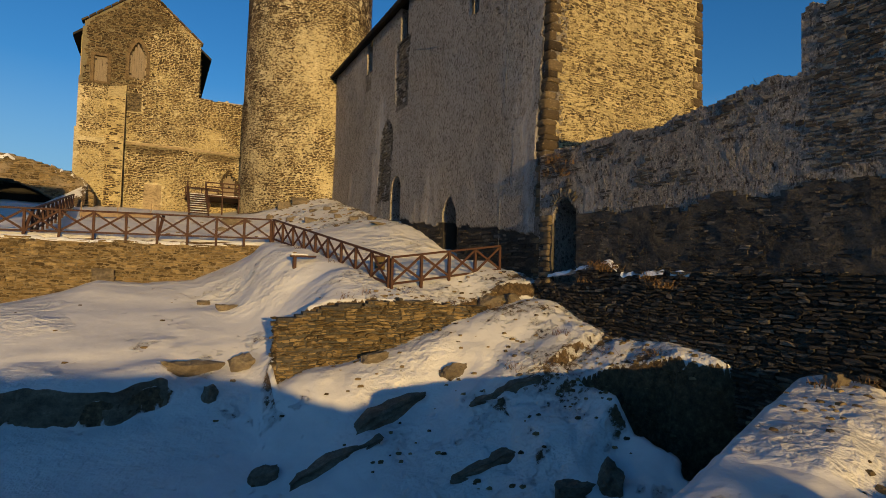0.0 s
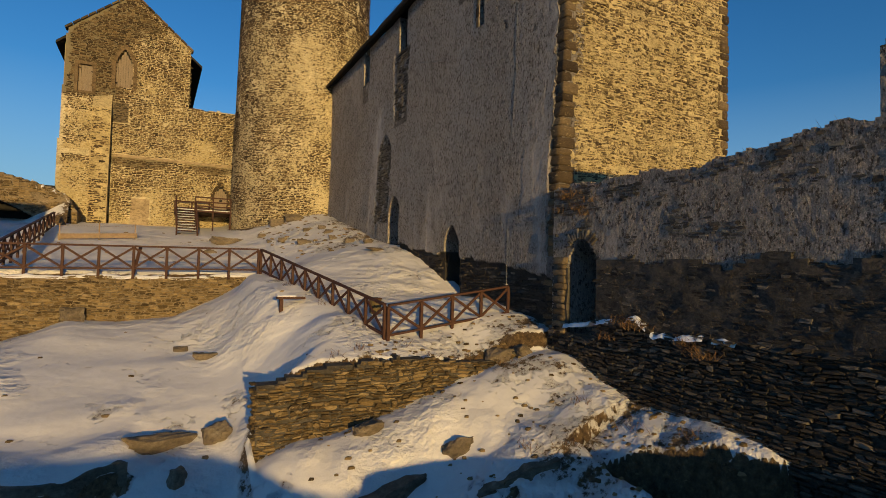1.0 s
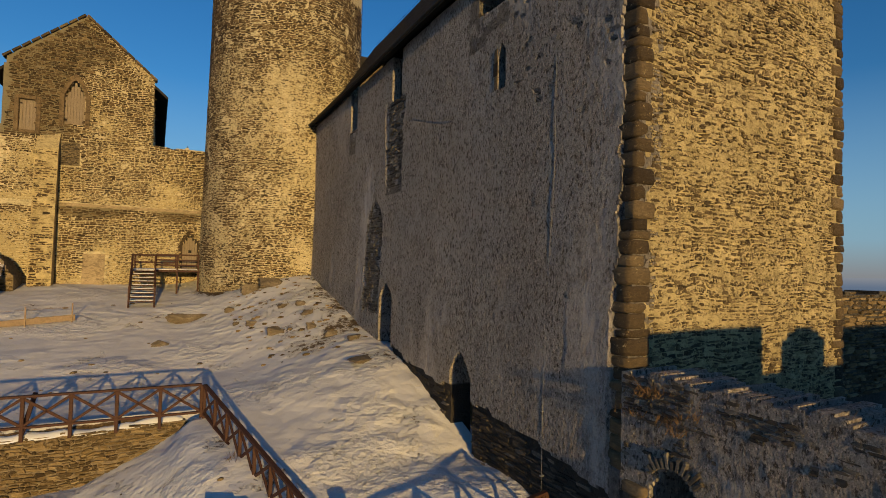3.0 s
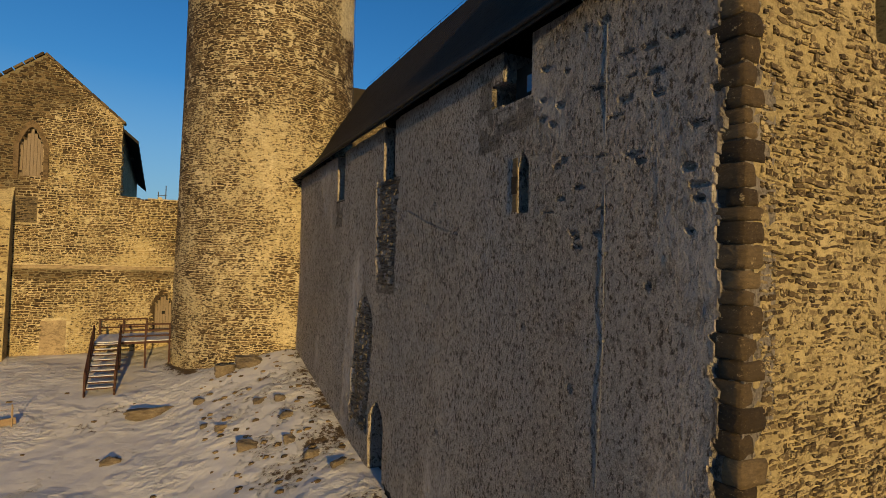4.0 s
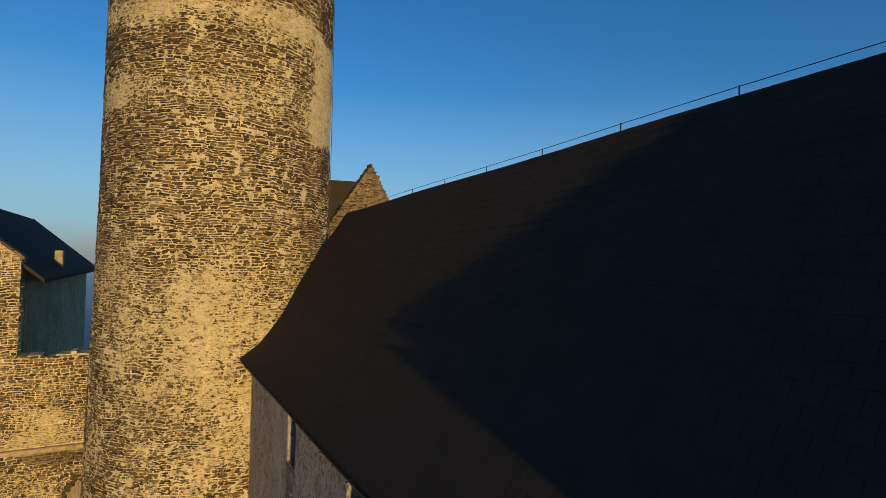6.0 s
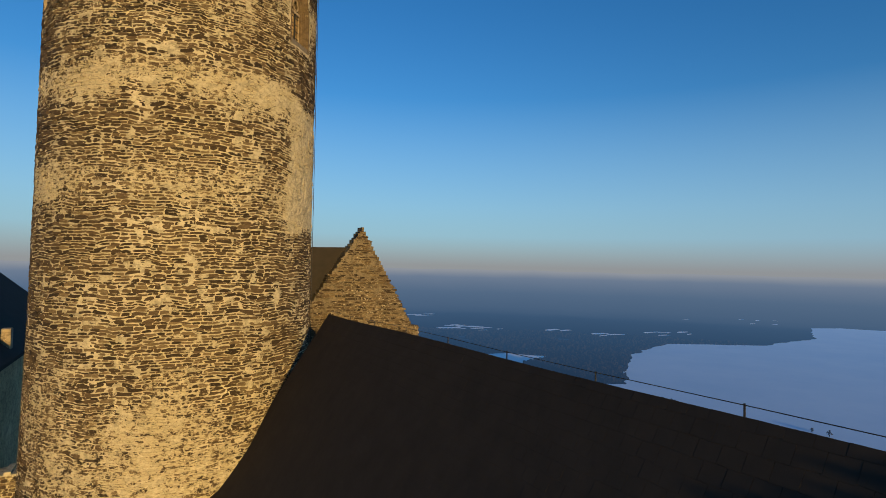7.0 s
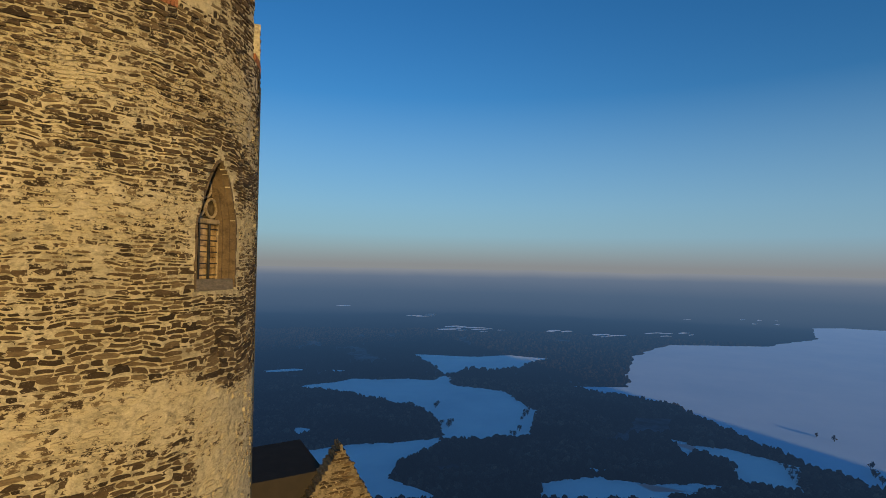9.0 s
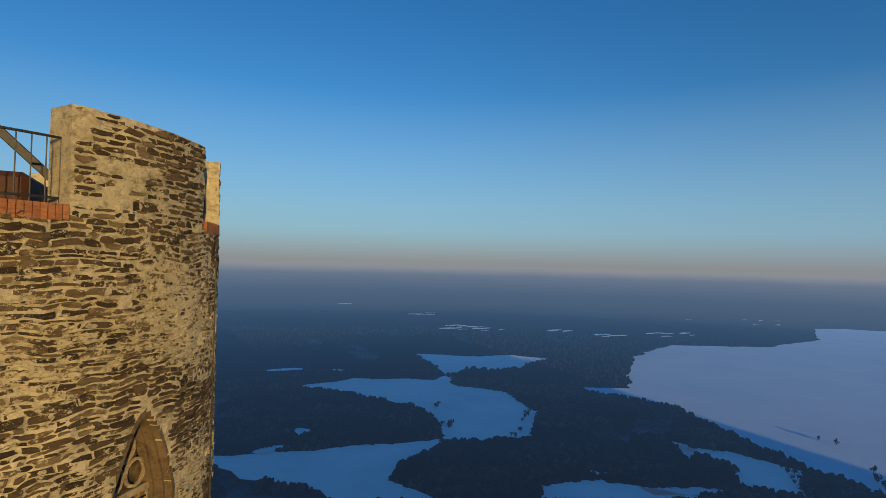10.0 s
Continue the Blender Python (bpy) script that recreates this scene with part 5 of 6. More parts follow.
masonry(rear, "stone", R, rg, M_REAR_STONE, M_REAR_STONE_ONE, lambda u, v: (v > 22) & (v < 25.6))
q = [(16.5, 51.3, 24.5), (20.2, 51.3, 24.6), (20.2, 55.5, 24.6), (14, 55.5, 24.4), (15, 51.3, 20), (23.9, 51.3, 19.4), (23.9, 55.5, 19.4), (13, 55.5, 20)]
under(mesh_object("roof", q, [(0, 1, 2, 3), (1, 5, 6, 2), (0, 4, 5, 1), (3, 7, 4, 0)], M_ROOF), rear)

# ---- curtain wall beside the palace ----
RX = 11.8
curtain = thing("curtain_wall", "ruined castle curtain wall of dark grey rubble with an arched doorway", "wall", (RX, 7, -6), kind="structure")
cur = lambda u, v, d: (RX - d, u, v)


def curtain_top(u):
    return 4.1 + 0.12 * vnoise(u * 1.3, 2.2) + 0.07 * vnoise(u * 5, 2.2) + 0.06 * vnoise(u * 11, 6.2) + 1.35 * smooth(6.25, 6.15, u) + 0.32 * smooth(9, 6.2, u) - 0.3 * smooth(6.2, 3, u)


ledge = lambda u: np.interp(u, [8.5, 9.6, 10.2, 10.8, 11.1, 11.5, 11.9, 12.8, 13.7, 14.5], [0.1, 0.12, 0.08, 0.02, 0.2, 0.36, 0.26, 0.22, -0.02, -0.12]) + 0.04 * vnoise(u * 2.2, 7.7)
cur_hole = lambda u, v: arch(u, v, 13.55, 0.6, -0.3, 1.95, 2.5)
body = grid_wall("wall_face", np.arange(-9, FY - 0.01, 0.08), np.arange(-7, 6.3, 0.05), cur, M_ROUGH_RENDER, lambda u, v: (v < curtain_top(u)) & ~cur_hole(u, v),
                 lambda u, v: 0.015 * fbm(u * 0.5, v) + 0.006 * vnoise(u * 5, v * 5) + 0.006 * vnoise(u * 9, v * 8), 1.4, rear=True)
wall_values(body, "coat", (1, 2), lambda u, v: 0.6 * smooth(0.3, 0.22, np.abs(u - 12.4)) * smooth(0.62, 0.5, np.abs(v - 2.2)))
under(body, curtain)
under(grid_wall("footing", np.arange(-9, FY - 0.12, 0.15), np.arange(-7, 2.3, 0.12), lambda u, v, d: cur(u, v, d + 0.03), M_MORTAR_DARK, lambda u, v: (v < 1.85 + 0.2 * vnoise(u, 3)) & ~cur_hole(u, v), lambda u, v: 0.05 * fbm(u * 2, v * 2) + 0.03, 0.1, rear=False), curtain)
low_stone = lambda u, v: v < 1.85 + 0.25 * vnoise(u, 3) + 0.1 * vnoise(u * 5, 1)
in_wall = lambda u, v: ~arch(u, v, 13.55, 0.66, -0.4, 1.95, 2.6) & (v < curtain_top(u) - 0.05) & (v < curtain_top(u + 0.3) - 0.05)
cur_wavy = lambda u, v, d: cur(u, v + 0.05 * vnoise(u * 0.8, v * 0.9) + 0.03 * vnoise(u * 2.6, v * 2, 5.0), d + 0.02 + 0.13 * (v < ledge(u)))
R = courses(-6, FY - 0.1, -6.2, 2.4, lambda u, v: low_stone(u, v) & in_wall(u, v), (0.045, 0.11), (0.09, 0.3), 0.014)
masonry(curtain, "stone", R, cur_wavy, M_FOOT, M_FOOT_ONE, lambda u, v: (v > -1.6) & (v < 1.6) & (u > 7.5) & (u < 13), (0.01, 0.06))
high_stone = lambda u, v: ~low_stone(u, v) & (((u < 6.1) & (v > 2.2)) | (fbm(u * 0.9, v * 1.2, 8) + 0.6 * vnoise(u * 4, v * 6) > 0.5 - 0.25 * smooth(3.0, 4.0, v)) | ((u > 13.2) & (v > 3.2)))
R = courses(-6, FY - 0.1, 1.5, 6.0, lambda u, v: high_stone(u, v) & in_wall(u, v), (0.05, 0.12), (0.08, 0.26), 0.015)
masonry(curtain, "stone", R, lambda u, v, d: cur(u, v, d + 0.004), M_GREY, M_GREY_ONE, None, (0.0, 0.03))
for k, t in enumerate(np.linspace(-0.8, 0.8, 11)):
    far_end = 0.84 + 0.08 * math.sin(k * 2.3)
    a = (RX - 0.03, 13.55 + 0.6 * math.sin(t), 1.9 + 0.62 * math.cos(t))
    b = (RX - 0.03, 13.55 + far_end * math.sin(t), 1.9 + far_end * math.cos(t))
    under(part("arch_stone", beam(a, b, 0.07, 0.1, (1, 0, 0)), M_GREY_ONE), curtain)
z, k = -0.35, 0
while z < 1.95:
    h = RNG.uniform(0.13, 0.24)
    under(part("jamb_stone", worn_block((RX - 0.13 + RNG.uniform(-0.02, 0.02), 14.17 + RNG.uniform(-0.03, 0.03), z), (RX + 0.3, 14.5 + 0.2 * (k % 2), z + h - 0.01), 900 + k), M_QUOIN_LIGHT), curtain)
    z, k = z + h, k + 1
# Painted darkness closes the arched doorway from behind.
under(part("dark_backing", box((RX + 1.41, 12.2, -2), (RX + 1.6, 14.8, 3)), M_DARK), curtain)

# ---- walls of the yard ----
terrace = thing("retaining_wall", "low rubble retaining wall of brown stone under the railing", "wall", (-5, 26.3, -3), kind="structure")
ret = lambda u, v, d: (u, 26.3 - d - 0.012 * np.maximum(u - 2.5, 0) ** 2, v)
ret_top = lambda u: 0.92 + 0.07 * vnoise(u * 0.8, 1.9) + 0.05 * vnoise(u * 3, 4.9)
under(grid_wall("wall_face", np.arange(-22, 4.6, 0.12), np.arange(-4, 1.15, 0.08), ret, M_MORTAR_MID, lambda u, v: v < ret_top(u), lambda u, v: 0.04 * fbm(u, v * 2), 0.55), terrace)
R = courses(-12, 4.5, -2.6, 1.1, lambda u, v: v < ret_top(u), (0.05, 0.13), (0.09, 0.3), 0.014)
masonry(terrace, "stone", R, lambda u, v, d: ret(u, v + 0.05 * vnoise(u * 0.9, v) + 0.03 * vnoise(u * 2.7, v * 2, 4.0), d), M_BROWN, M_BROWN_ONE, lambda u, v: (u > -1.5) & (v > -1.2), (0.02, 0.09))

ruin = thing("ruined_wall", "short ruined wall of flat brown rubble set into the slope", "wall", (6.5, 15.2, -4), kind="structure")
L = math.hypot(1, 0.085)
rw = lambda u, v, d: (3.36 + u / L - d * 0.085, wall_line(3.36 + u / L) - d * 0.995, v)
ruin_top = lambda u: np.interp(u, [0, 1.3, 2.4, 3.6, 5.0, 6.3, 6.9, 7.4], [-1.4, -1.14, -0.99, -0.98, -1.13, -1.2, -0.98, -0.85]) + 0.07 * vnoise(u * 2, 6.1) + 0.05 * vnoise(u * 6, 2.1)
under(grid_wall("wall_face", np.arange(-0.28, 7.3, 0.1), np.arange(-4.9, -0.3, 0.08), rw, M_MORTAR_DARK, lambda u, v: v < ruin_top(u), lambda u, v: 0.06 * fbm(u, v * 2), 0.5), ruin)
R = courses(-0.3, 7.2, -4.6, -0.3, lambda u, v: v < ruin_top(u), (0.045, 0.13), (0.09, 0.34), 0.014)
masonry(ruin, "stone", R, lambda u, v, d: rw(u, v + 0.05 * vnoise(u * 0.9, v) + 0.03 * vnoise(u * 2.7, v * 2, 4.0), d), M_BROWN, M_BROWN_ONE, lambda u, v: (v > -2.6), (0.02, 0.13))
end = lambda u, v, d: (3.08 - d, 15.44 + u, v)
R = courses(0, 0.55, -4.6, -1.3, lambda u, v: v < -1.5, (0.06, 0.17), (0.18, 0.5), 0.018)
masonry(ruin, "stone", R, end, M_BROWN, M_BROWN_ONE, None, (0.02, 0.13))

# ruined wall with a dark arch at the far side of the yard
left_ruin = thing("vault_ruin", "overgrown ruined vault wall with a dark arched cavity and snow", "wall", (-8, 47, 3), kind="structure")
lr = lambda u, v, d: (u, 47.2 - d + 0.08 * (u + 6), v)
lr_top = lambda u: np.interp(u, [-20, -11, -9.8, -8.6, -7.3, -5.9, -4.9, -4.3], [6.7, 7.2, 7.4, 7.4, 7.0, 6.6, 6.0, 4.9]) + 0.14 * vnoise(u * 1.4, 5.5) + 0.1 * vnoise(u * 4.2, 1.5)
cavity = lambda u, v, g=0.0: arch(u, v, -9.5, 2.75 + g + 0.15 * vnoise(v * 2.0, 7.0), 1, 4.4, 5.7 + g)
under(grid_wall("wall_face", np.arange(-20, -4.2, 0.12), np.arange(1, 9.0, 0.12), lr, M_MORTAR_MID, lambda u, v: (v < lr_top(u)) & ~cavity(u, v), lambda u, v: 0.14 * fbm(u * 0.8, v) + 0.05 * vnoise(u * 4, v * 4) - 0.3 * smooth(6.0, 7.4, v), 2.5), left_ruin)
R = courses(-16, -4.3, 2.5, 9, lambda u, v: (v < lr_top(u) - 0.08) & ~cavity(u, v, 0.1) & (vnoise(u * 2, v * 3) < 0.45), (0.08, 0.2), (0.12, 0.42))
masonry(left_ruin, "stone", R, lambda u, v, d: lr(u, v + 0.12 * vnoise(u * 0.9, v * 0.9), d + 0.14 * fbm(u * 0.8, v) - 0.3 * smooth(6.0, 7.4, v)), M_BROWN, M_BROWN_ONE, None, (0.02, 0.12))
# Near-black backing puts the vault's darkness into the colour.
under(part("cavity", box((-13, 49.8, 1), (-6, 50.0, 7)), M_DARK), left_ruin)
# snow slope at the mouth of the vault
us, ws = np.linspace(-7.4, -4.7, 40), np.linspace(0, 1, 22)
US, WS = np.meshgrid(us, ws, indexing="ij")
SZ = 3.2 + (1.0 + 0.62 * (US + 6.6)) * WS**0.8 + 0.35 * WS + 0.08 * fbm(US * 1.5, WS * 3)
ii, jj = np.meshgrid(np.arange(39), np.arange(21), indexing="ij")
a = (ii * 22 + jj).ravel()
drift_bank = mesh_object("snow_slope", np.stack([US, 45.4 + 1.7 * WS, SZ], -1).reshape(-1, 3), np.stack([a, a + 22, a + 23, a + 1], -1), M_SNOW, shade=True)
point_values(drift_bank, "bare", 0.75 + 0.5 * vnoise(US * 1.5, WS * 7))
tagged(drift_bank, "shaded snow bank with dark tufts at the mouth of the vault", "snow", kind="structure")

# unseen walls behind the way of the camera, added to cast shadows on slope, vault and end wall
back = thing("shadow_wall_south", "unseen wall added to shade the lower slope", "wall", (0, -8, -9), kind="structure")
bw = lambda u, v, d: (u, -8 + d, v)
# Top profile follows the shadow edge wanted on slope and mound.
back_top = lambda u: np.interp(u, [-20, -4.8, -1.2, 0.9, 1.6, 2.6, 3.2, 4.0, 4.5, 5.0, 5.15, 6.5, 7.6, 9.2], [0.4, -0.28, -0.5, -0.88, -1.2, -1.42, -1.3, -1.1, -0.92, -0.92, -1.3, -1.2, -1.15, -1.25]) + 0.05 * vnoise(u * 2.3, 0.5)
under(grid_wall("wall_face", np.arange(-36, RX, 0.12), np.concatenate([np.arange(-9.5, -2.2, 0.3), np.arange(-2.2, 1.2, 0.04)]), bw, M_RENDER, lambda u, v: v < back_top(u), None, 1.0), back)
# Added out of view so that its shadow darkens the vault.
west = thing("shadow_wall_west", "unseen tall wall added to shade the vault", "wall", (-12, 20, -6), kind="structure")
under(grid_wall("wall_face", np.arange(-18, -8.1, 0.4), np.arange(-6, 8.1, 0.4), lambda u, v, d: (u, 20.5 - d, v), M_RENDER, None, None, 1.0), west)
# Unseen; merlons sized and placed for their shadows on the end wall.
east = thing("wall_east", "unseen battlemented wall casting its shadow on the end wall", "wall", (16, 2, -8), kind="structure")
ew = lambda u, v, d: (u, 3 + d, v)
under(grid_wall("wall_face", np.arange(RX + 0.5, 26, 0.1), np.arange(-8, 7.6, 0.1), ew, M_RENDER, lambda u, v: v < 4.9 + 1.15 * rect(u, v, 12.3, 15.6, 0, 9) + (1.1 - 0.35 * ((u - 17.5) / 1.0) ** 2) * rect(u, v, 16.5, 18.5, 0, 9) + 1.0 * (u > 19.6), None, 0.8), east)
block = thing("wall_remnant", "broken stub of rubble wall beyond the palace corner", "wall", (22.4, 15, -3), kind="structure")
st = lambda u, v, d: (u, 15.3 - d, v)
stub_top = lambda u: 5.65 + 0.1 * vnoise(u * 2, 3.1)
under(grid_wall("wall_face", np.arange(20.75, 24.4, 0.12), np.arange(-3, 6, 0.1), st, M_MORTAR_DARK, lambda u, v: v < stub_top(u), lambda u, v: 0.04 * fbm(u, v), 1.0), block)
R = courses(20.8, 24.35, 2.5, 5.8, lambda u, v: v < stub_top(u) - 0.05, (0.07, 0.17), (0.18, 0.5))
masonry(block, "stone", R, st, M_BROWN, M_BROWN_ONE, None, (0.02, 0.08))

# ---- timber railings ----
def railing(name, a, b, bays, label, h=1.02, strut_every=0):
    """A railing of X-braced bays from a to b (feet of the end posts)."""
    a, b = Vector(a), Vector(b)
    ob = thing(name, label, "railing", a, group="railings of the yard")
    pts = [a.lerp(b, i / bays) for i in range(bays + 1)]
    for i, p in enumerate(pts):
        under(part("post", beam(p - Vector((0, 0, 0.25)), p + Vector((0, 0, h)), 0.1, 0.1, (0, 1, 0)), M_WOOD), ob)
    for z, w in ((h + 0.03, 0.13), (0.16, 0.1)):
        under(part("rail", beam(a + Vector((0, 0, z)), b + Vector((0, 0, z)), w, 0.07), M_WOOD), ob)
    for p, q in zip(pts, pts[1:]):
        for z0, z1 in ((0.18, h - 0.02), (h - 0.02, 0.18)):
            under(part("brace", beam(p + Vector((0, 0, z0)), q + Vector((0, 0, z1)), 0.045, 0.08), M_WOOD), ob)
    return ob


railing("railing", (6.95, 16.5, -0.66), (11.45, 16.75, -0.08), 4, "reddish-brown timber railing with crossed braces in the snow")
railing("railing", (4.78, 25.7, 1.13), (6.88, 16.62, -0.64), 9, "reddish-brown timber railing with crossed braces running down the slope")
railing("railing", (-9.4, 27.0, 1.0), (4.7, 25.85, 1.13), 12, "reddish-brown timber railing with crossed braces on the retaining wall")

railing("railing", (-4.6, 27.6, 1.1), (-5.2, 44.5, 3.6), 11, "reddish-brown timber railing with crossed braces along the yard's edge")
for x, y in ((0.1, 26.4), (-4.6, 26.7)):
    z = float(ground_height(x, y + 0.5))
    strut = tagged(part("rail_strut", beam((x - 0.1, y - 0.15, z - 0.1), (x + 0.12, y + 0.35, z + 1.0), 0.09, 0.12, (1, 0, 0)), M_WOOD), "slanting timber strut propping the railing", "strut", "railing struts")

# ---- timber stair to the arched door ----
stair = thing("wooden_stair", "open timber stair with landing and handrails, snow on the treads", "stairs", (2.6, 44, 3.5))
for k in range(9):
    y, z = 42.3 + k * 0.42, 3.72 + k * 0.215
    under(part("tread", box((1.98, y, z), (3.2, y + 0.34, z + 0.06), 0.012), M_WOOD), stair)
    tread_snow = part("snow", box((2.02, y + 0.01, z + 0.061), (3.16, y + 0.31, z + 0.1), 0.02), M_FRESH)
    under(tread_snow, stair)
for x in (1.94, 3.24):
    under(part("stringer", beam((x, 42.1, 3.5), (x, 46.1, 5.5), 0.07, 0.24), M_WOOD), stair)
    for y, z in ((42.3, 3.6), (44.2, 4.6), (46.0, 5.5)):
        under(part("post", beam((x, y, z - 0.3), (x, y, z + 1.02), 0.1, 0.1, (0, 1, 0)), M_WOOD), stair)
    for h in (0.5, 1.0):
        under(part("handrail", beam((x, 42.2, 3.62 + h), (x, 46.05, 5.55 + h), 0.06, 0.1), M_WOOD), stair)
under(part("landing", box((1.9, 46.0, 5.42), (5.95, 49.95, 5.55), 0.01), M_WOOD), stair)
under(part("snow", box((1.95, 46.05, 5.552), (5.9, 49.9, 5.6), 0.03), M_FRESH), stair)
for x in (3.24, 4.5, 5.75):
    under(part("post", beam((x, 46.03, 3.9), (x, 46.03, 6.55), 0.1, 0.1, (0, 1, 0)), M_WOOD), stair)
for h in (0.35, 0.68, 1.02):
    under(part("handrail", beam((3.24, 46.0, 5.52 + h), (5.8, 46.0, 5.52 + h), 0.06, 0.1), M_WOOD), stair)
for x in (1.95, 3.2, 4.5):
    under(part("post", beam((x, 49.7, 5.4), (x, 49.7, 6.55), 0.1, 0.1, (0, 1, 0)), M_WOOD), stair)
for h in (0.5, 1.0):
    under(part("handrail", beam((1.95, 49.7, 5.52 + h), (4.5, 49.7, 5.52 + h), 0.06, 0.1), M_WOOD), stair)


# ---- rocks ----
def rock(name, x, y, size, yaw=0.0, tilt=0.0, sink=0.25, seed=0, label="bare brown rock showing through the snow", taper=0.0):
    """A broken slab: a block with cut corners, uneven faces and, with taper, a pointed end."""
    r = np.random.default_rng(seed)
    bm = bmesh.new()
    bmesh.ops.create_cube(bm, size=1)
    bmesh.ops.subdivide_edges(bm, edges=bm.edges[:], cuts=8, use_grid_fill=True)
    cuts = [(Vector(r.normal(0, 1, 3)).normalized(), r.uniform(0.36, 0.5)) for _ in range(8)]
    for v in bm.verts:
        for c, far_off in cuts:
            over = v.co.dot(c) - far_off
            if over > 0:
                v.co -= c * over
        if taper:
            k = 1 - taper * max(0.0, v.co.x + 0.5) ** 1.5
            v.co.y, v.co.z = v.co.y * k, (v.co.z - 0.3) * k + 0.3
        v.co += 0.09 * noise.noise_vector(v.co * 4 + Vector((seed * 3.1, 0, 0))) + 0.04 * noise.noise_vector(v.co * 11 + Vector((seed * 1.7, 0, 0)))
    z = float(ground_height(x, y))
    ob = part(name, bm, M_ROCK)
    ob.data.transform(Matrix.Diagonal((*size, 1)))
    ob.matrix_world = pose(x, y, z + size[2] * (0.5 - sink) * 0.7, tilt, 0.4 * tilt, yaw)
    return tagged(ob, label, "rock", "rocks in the snow")


ROCKS = [(1.05, 16.7, 1.5, 0.45, 0.5, 20, 9), (2.4, 16.8, 0.75, 0.6, 0.62, 0, 5), (1.42, 15.6, 0.4, 0.35, 0.6, 30, 12),
         (2.3, 12.7, 0.7, 0.4, 0.5, 0, 5), 
         (7.7, 8.5, 0.9, 0.5, 0.5, 0, 0), (8.5, 8.2, 0.8, 0.5, 0.6, 40, 0), (-1.9, 26.0, 0.7, 0.5, 0.8, 20, 0), (2.35, 21.1, 0.75, 0.4, 0.3, 0, 0),
         (1.66, 22.2, 0.45, 0.3, 0.22, 0, 0), (5.7, 14.6, 0.7, 0.4, 0.4, 10, 0), (7.5, 13.1, 0.8, 0.4, 0.5, 0, 8), (5.0, 39.5, 2.2, 0.8, 0.7, 8, 0), (3.57, 35.6, 0.75, 0.5, 0.4, 0, 0),
         (8.43, 33.1, 0.8, 0.5, 0.4, -15, 0), (7.65, 35.4, 0.5, 0.35, 0.3, 15, 0), (7.0, 36.3, 0.35, 0.3, 0.25, 0, 0), (7.0, 39.0, 0.6, 0.4, 0.35, 20, 0), (9.9, 32.3, 0.5, 0.4, 0.35, 0, 0), (10.4, 30.9, 0.6, 0.4, 0.3, -20, 0), (11.1, 29.7, 0.7, 0.35, 0.3, 25, 0), (10.1, 34.2, 0.55, 0.4, 0.35, 10, 0), (10.2, 35.8, 0.5, 0.35, 0.35, 0, 0), (9.35, 36.3, 0.5, 0.4, 0.3, 30, 0), (10.6, 27.0, 1.3, 0.5, 0.2, 25, 4), (8.4, 40.9, 1.1, 0.6, 0.7, 0, 0), (9.6, 40.6, 1.5, 0.8, 0.7, -10, 0), (9.9, 15.0, 0.9, 0.5, 0.7, -20, 0), (10.6, 14.8, 0.6, 0.5, 0.6, 10, 0), (11.5, 4.3, 1.0, 0.7, 0.5, 20, 0), (11.4, 3.2, 1.0, 0.7, 0.6, -15, 0), (10.9, 5.2, 0.6, 0.4, 0.4, 0, 0)]
for k, (x, y, l, w, h, yaw, tilt) in enumerate(ROCKS):
    shade = y < 14 and x > 1
    rock("rock", x, y, (l, w, h), yaw, tilt, 0.55 if shade else 0.4, k + 1, "dark bare rock slab standing out of shaded snow" if shade else "bare brown rock showing through the snow", 0.75 if l > 1.5 else 0.0)



def slab(a, b, high, thick, seed, label):
    """A blade of dipping strata from a, where it is high, to the thin end b."""
    a, b = Vector(a), Vector(b)
    r = np.random.default_rng(seed)
    bm = bmesh.new()
    bmesh.ops.create_cube(bm, size=1)
    bmesh.ops.subdivide_edges(bm, edges=bm.edges[:], cuts=9, use_grid_fill=True)
    for v in bm.verts:
        t = v.co.x + 0.5
        k = (1 - 0.82 * t**1.4) * (0.55 + 0.45 * min(1.0, t / 0.15)) * (1 + 0.25 * float(vnoise(t * 5, seed)))
        p = a.lerp(b, t) + Vector((0.1 * v.co.z, -v.co.y * thick * (0.5 + 0.5 * k), (v.co.z - 0.1) * high * k))
        p += 0.05 * noise.noise_vector(p * 2.5) + 0.03 * noise.noise_vector(p * 7) + Vector((0, 0.05 * float(vnoise(v.co.z * 7, seed)), 0))
        v.co = p
    return tagged(part("rock_slab", bm, M_ROCK), label, "rock", "rocks in the snow")


for k, (a, b, high, thick) in enumerate([((4.5, 12.8, -4.0), (6.5, 13.1, -3.35), 0.62, 0.45), ((2.75, 12.25, -4.95), (4.95, 12.25, -4.1), 0.62, 0.45), ((7.4, 10.2, -4.3), (6.05, 10.6, -4.7), 0.6, 0.4), ((8.95, 11.25, -2.8), (7.25, 11.85, -3.42), 0.5, 0.4)]):
    slab(a, b, high, thick, k + 3, "dark tilted blade of bare rock standing out of shaded snow")


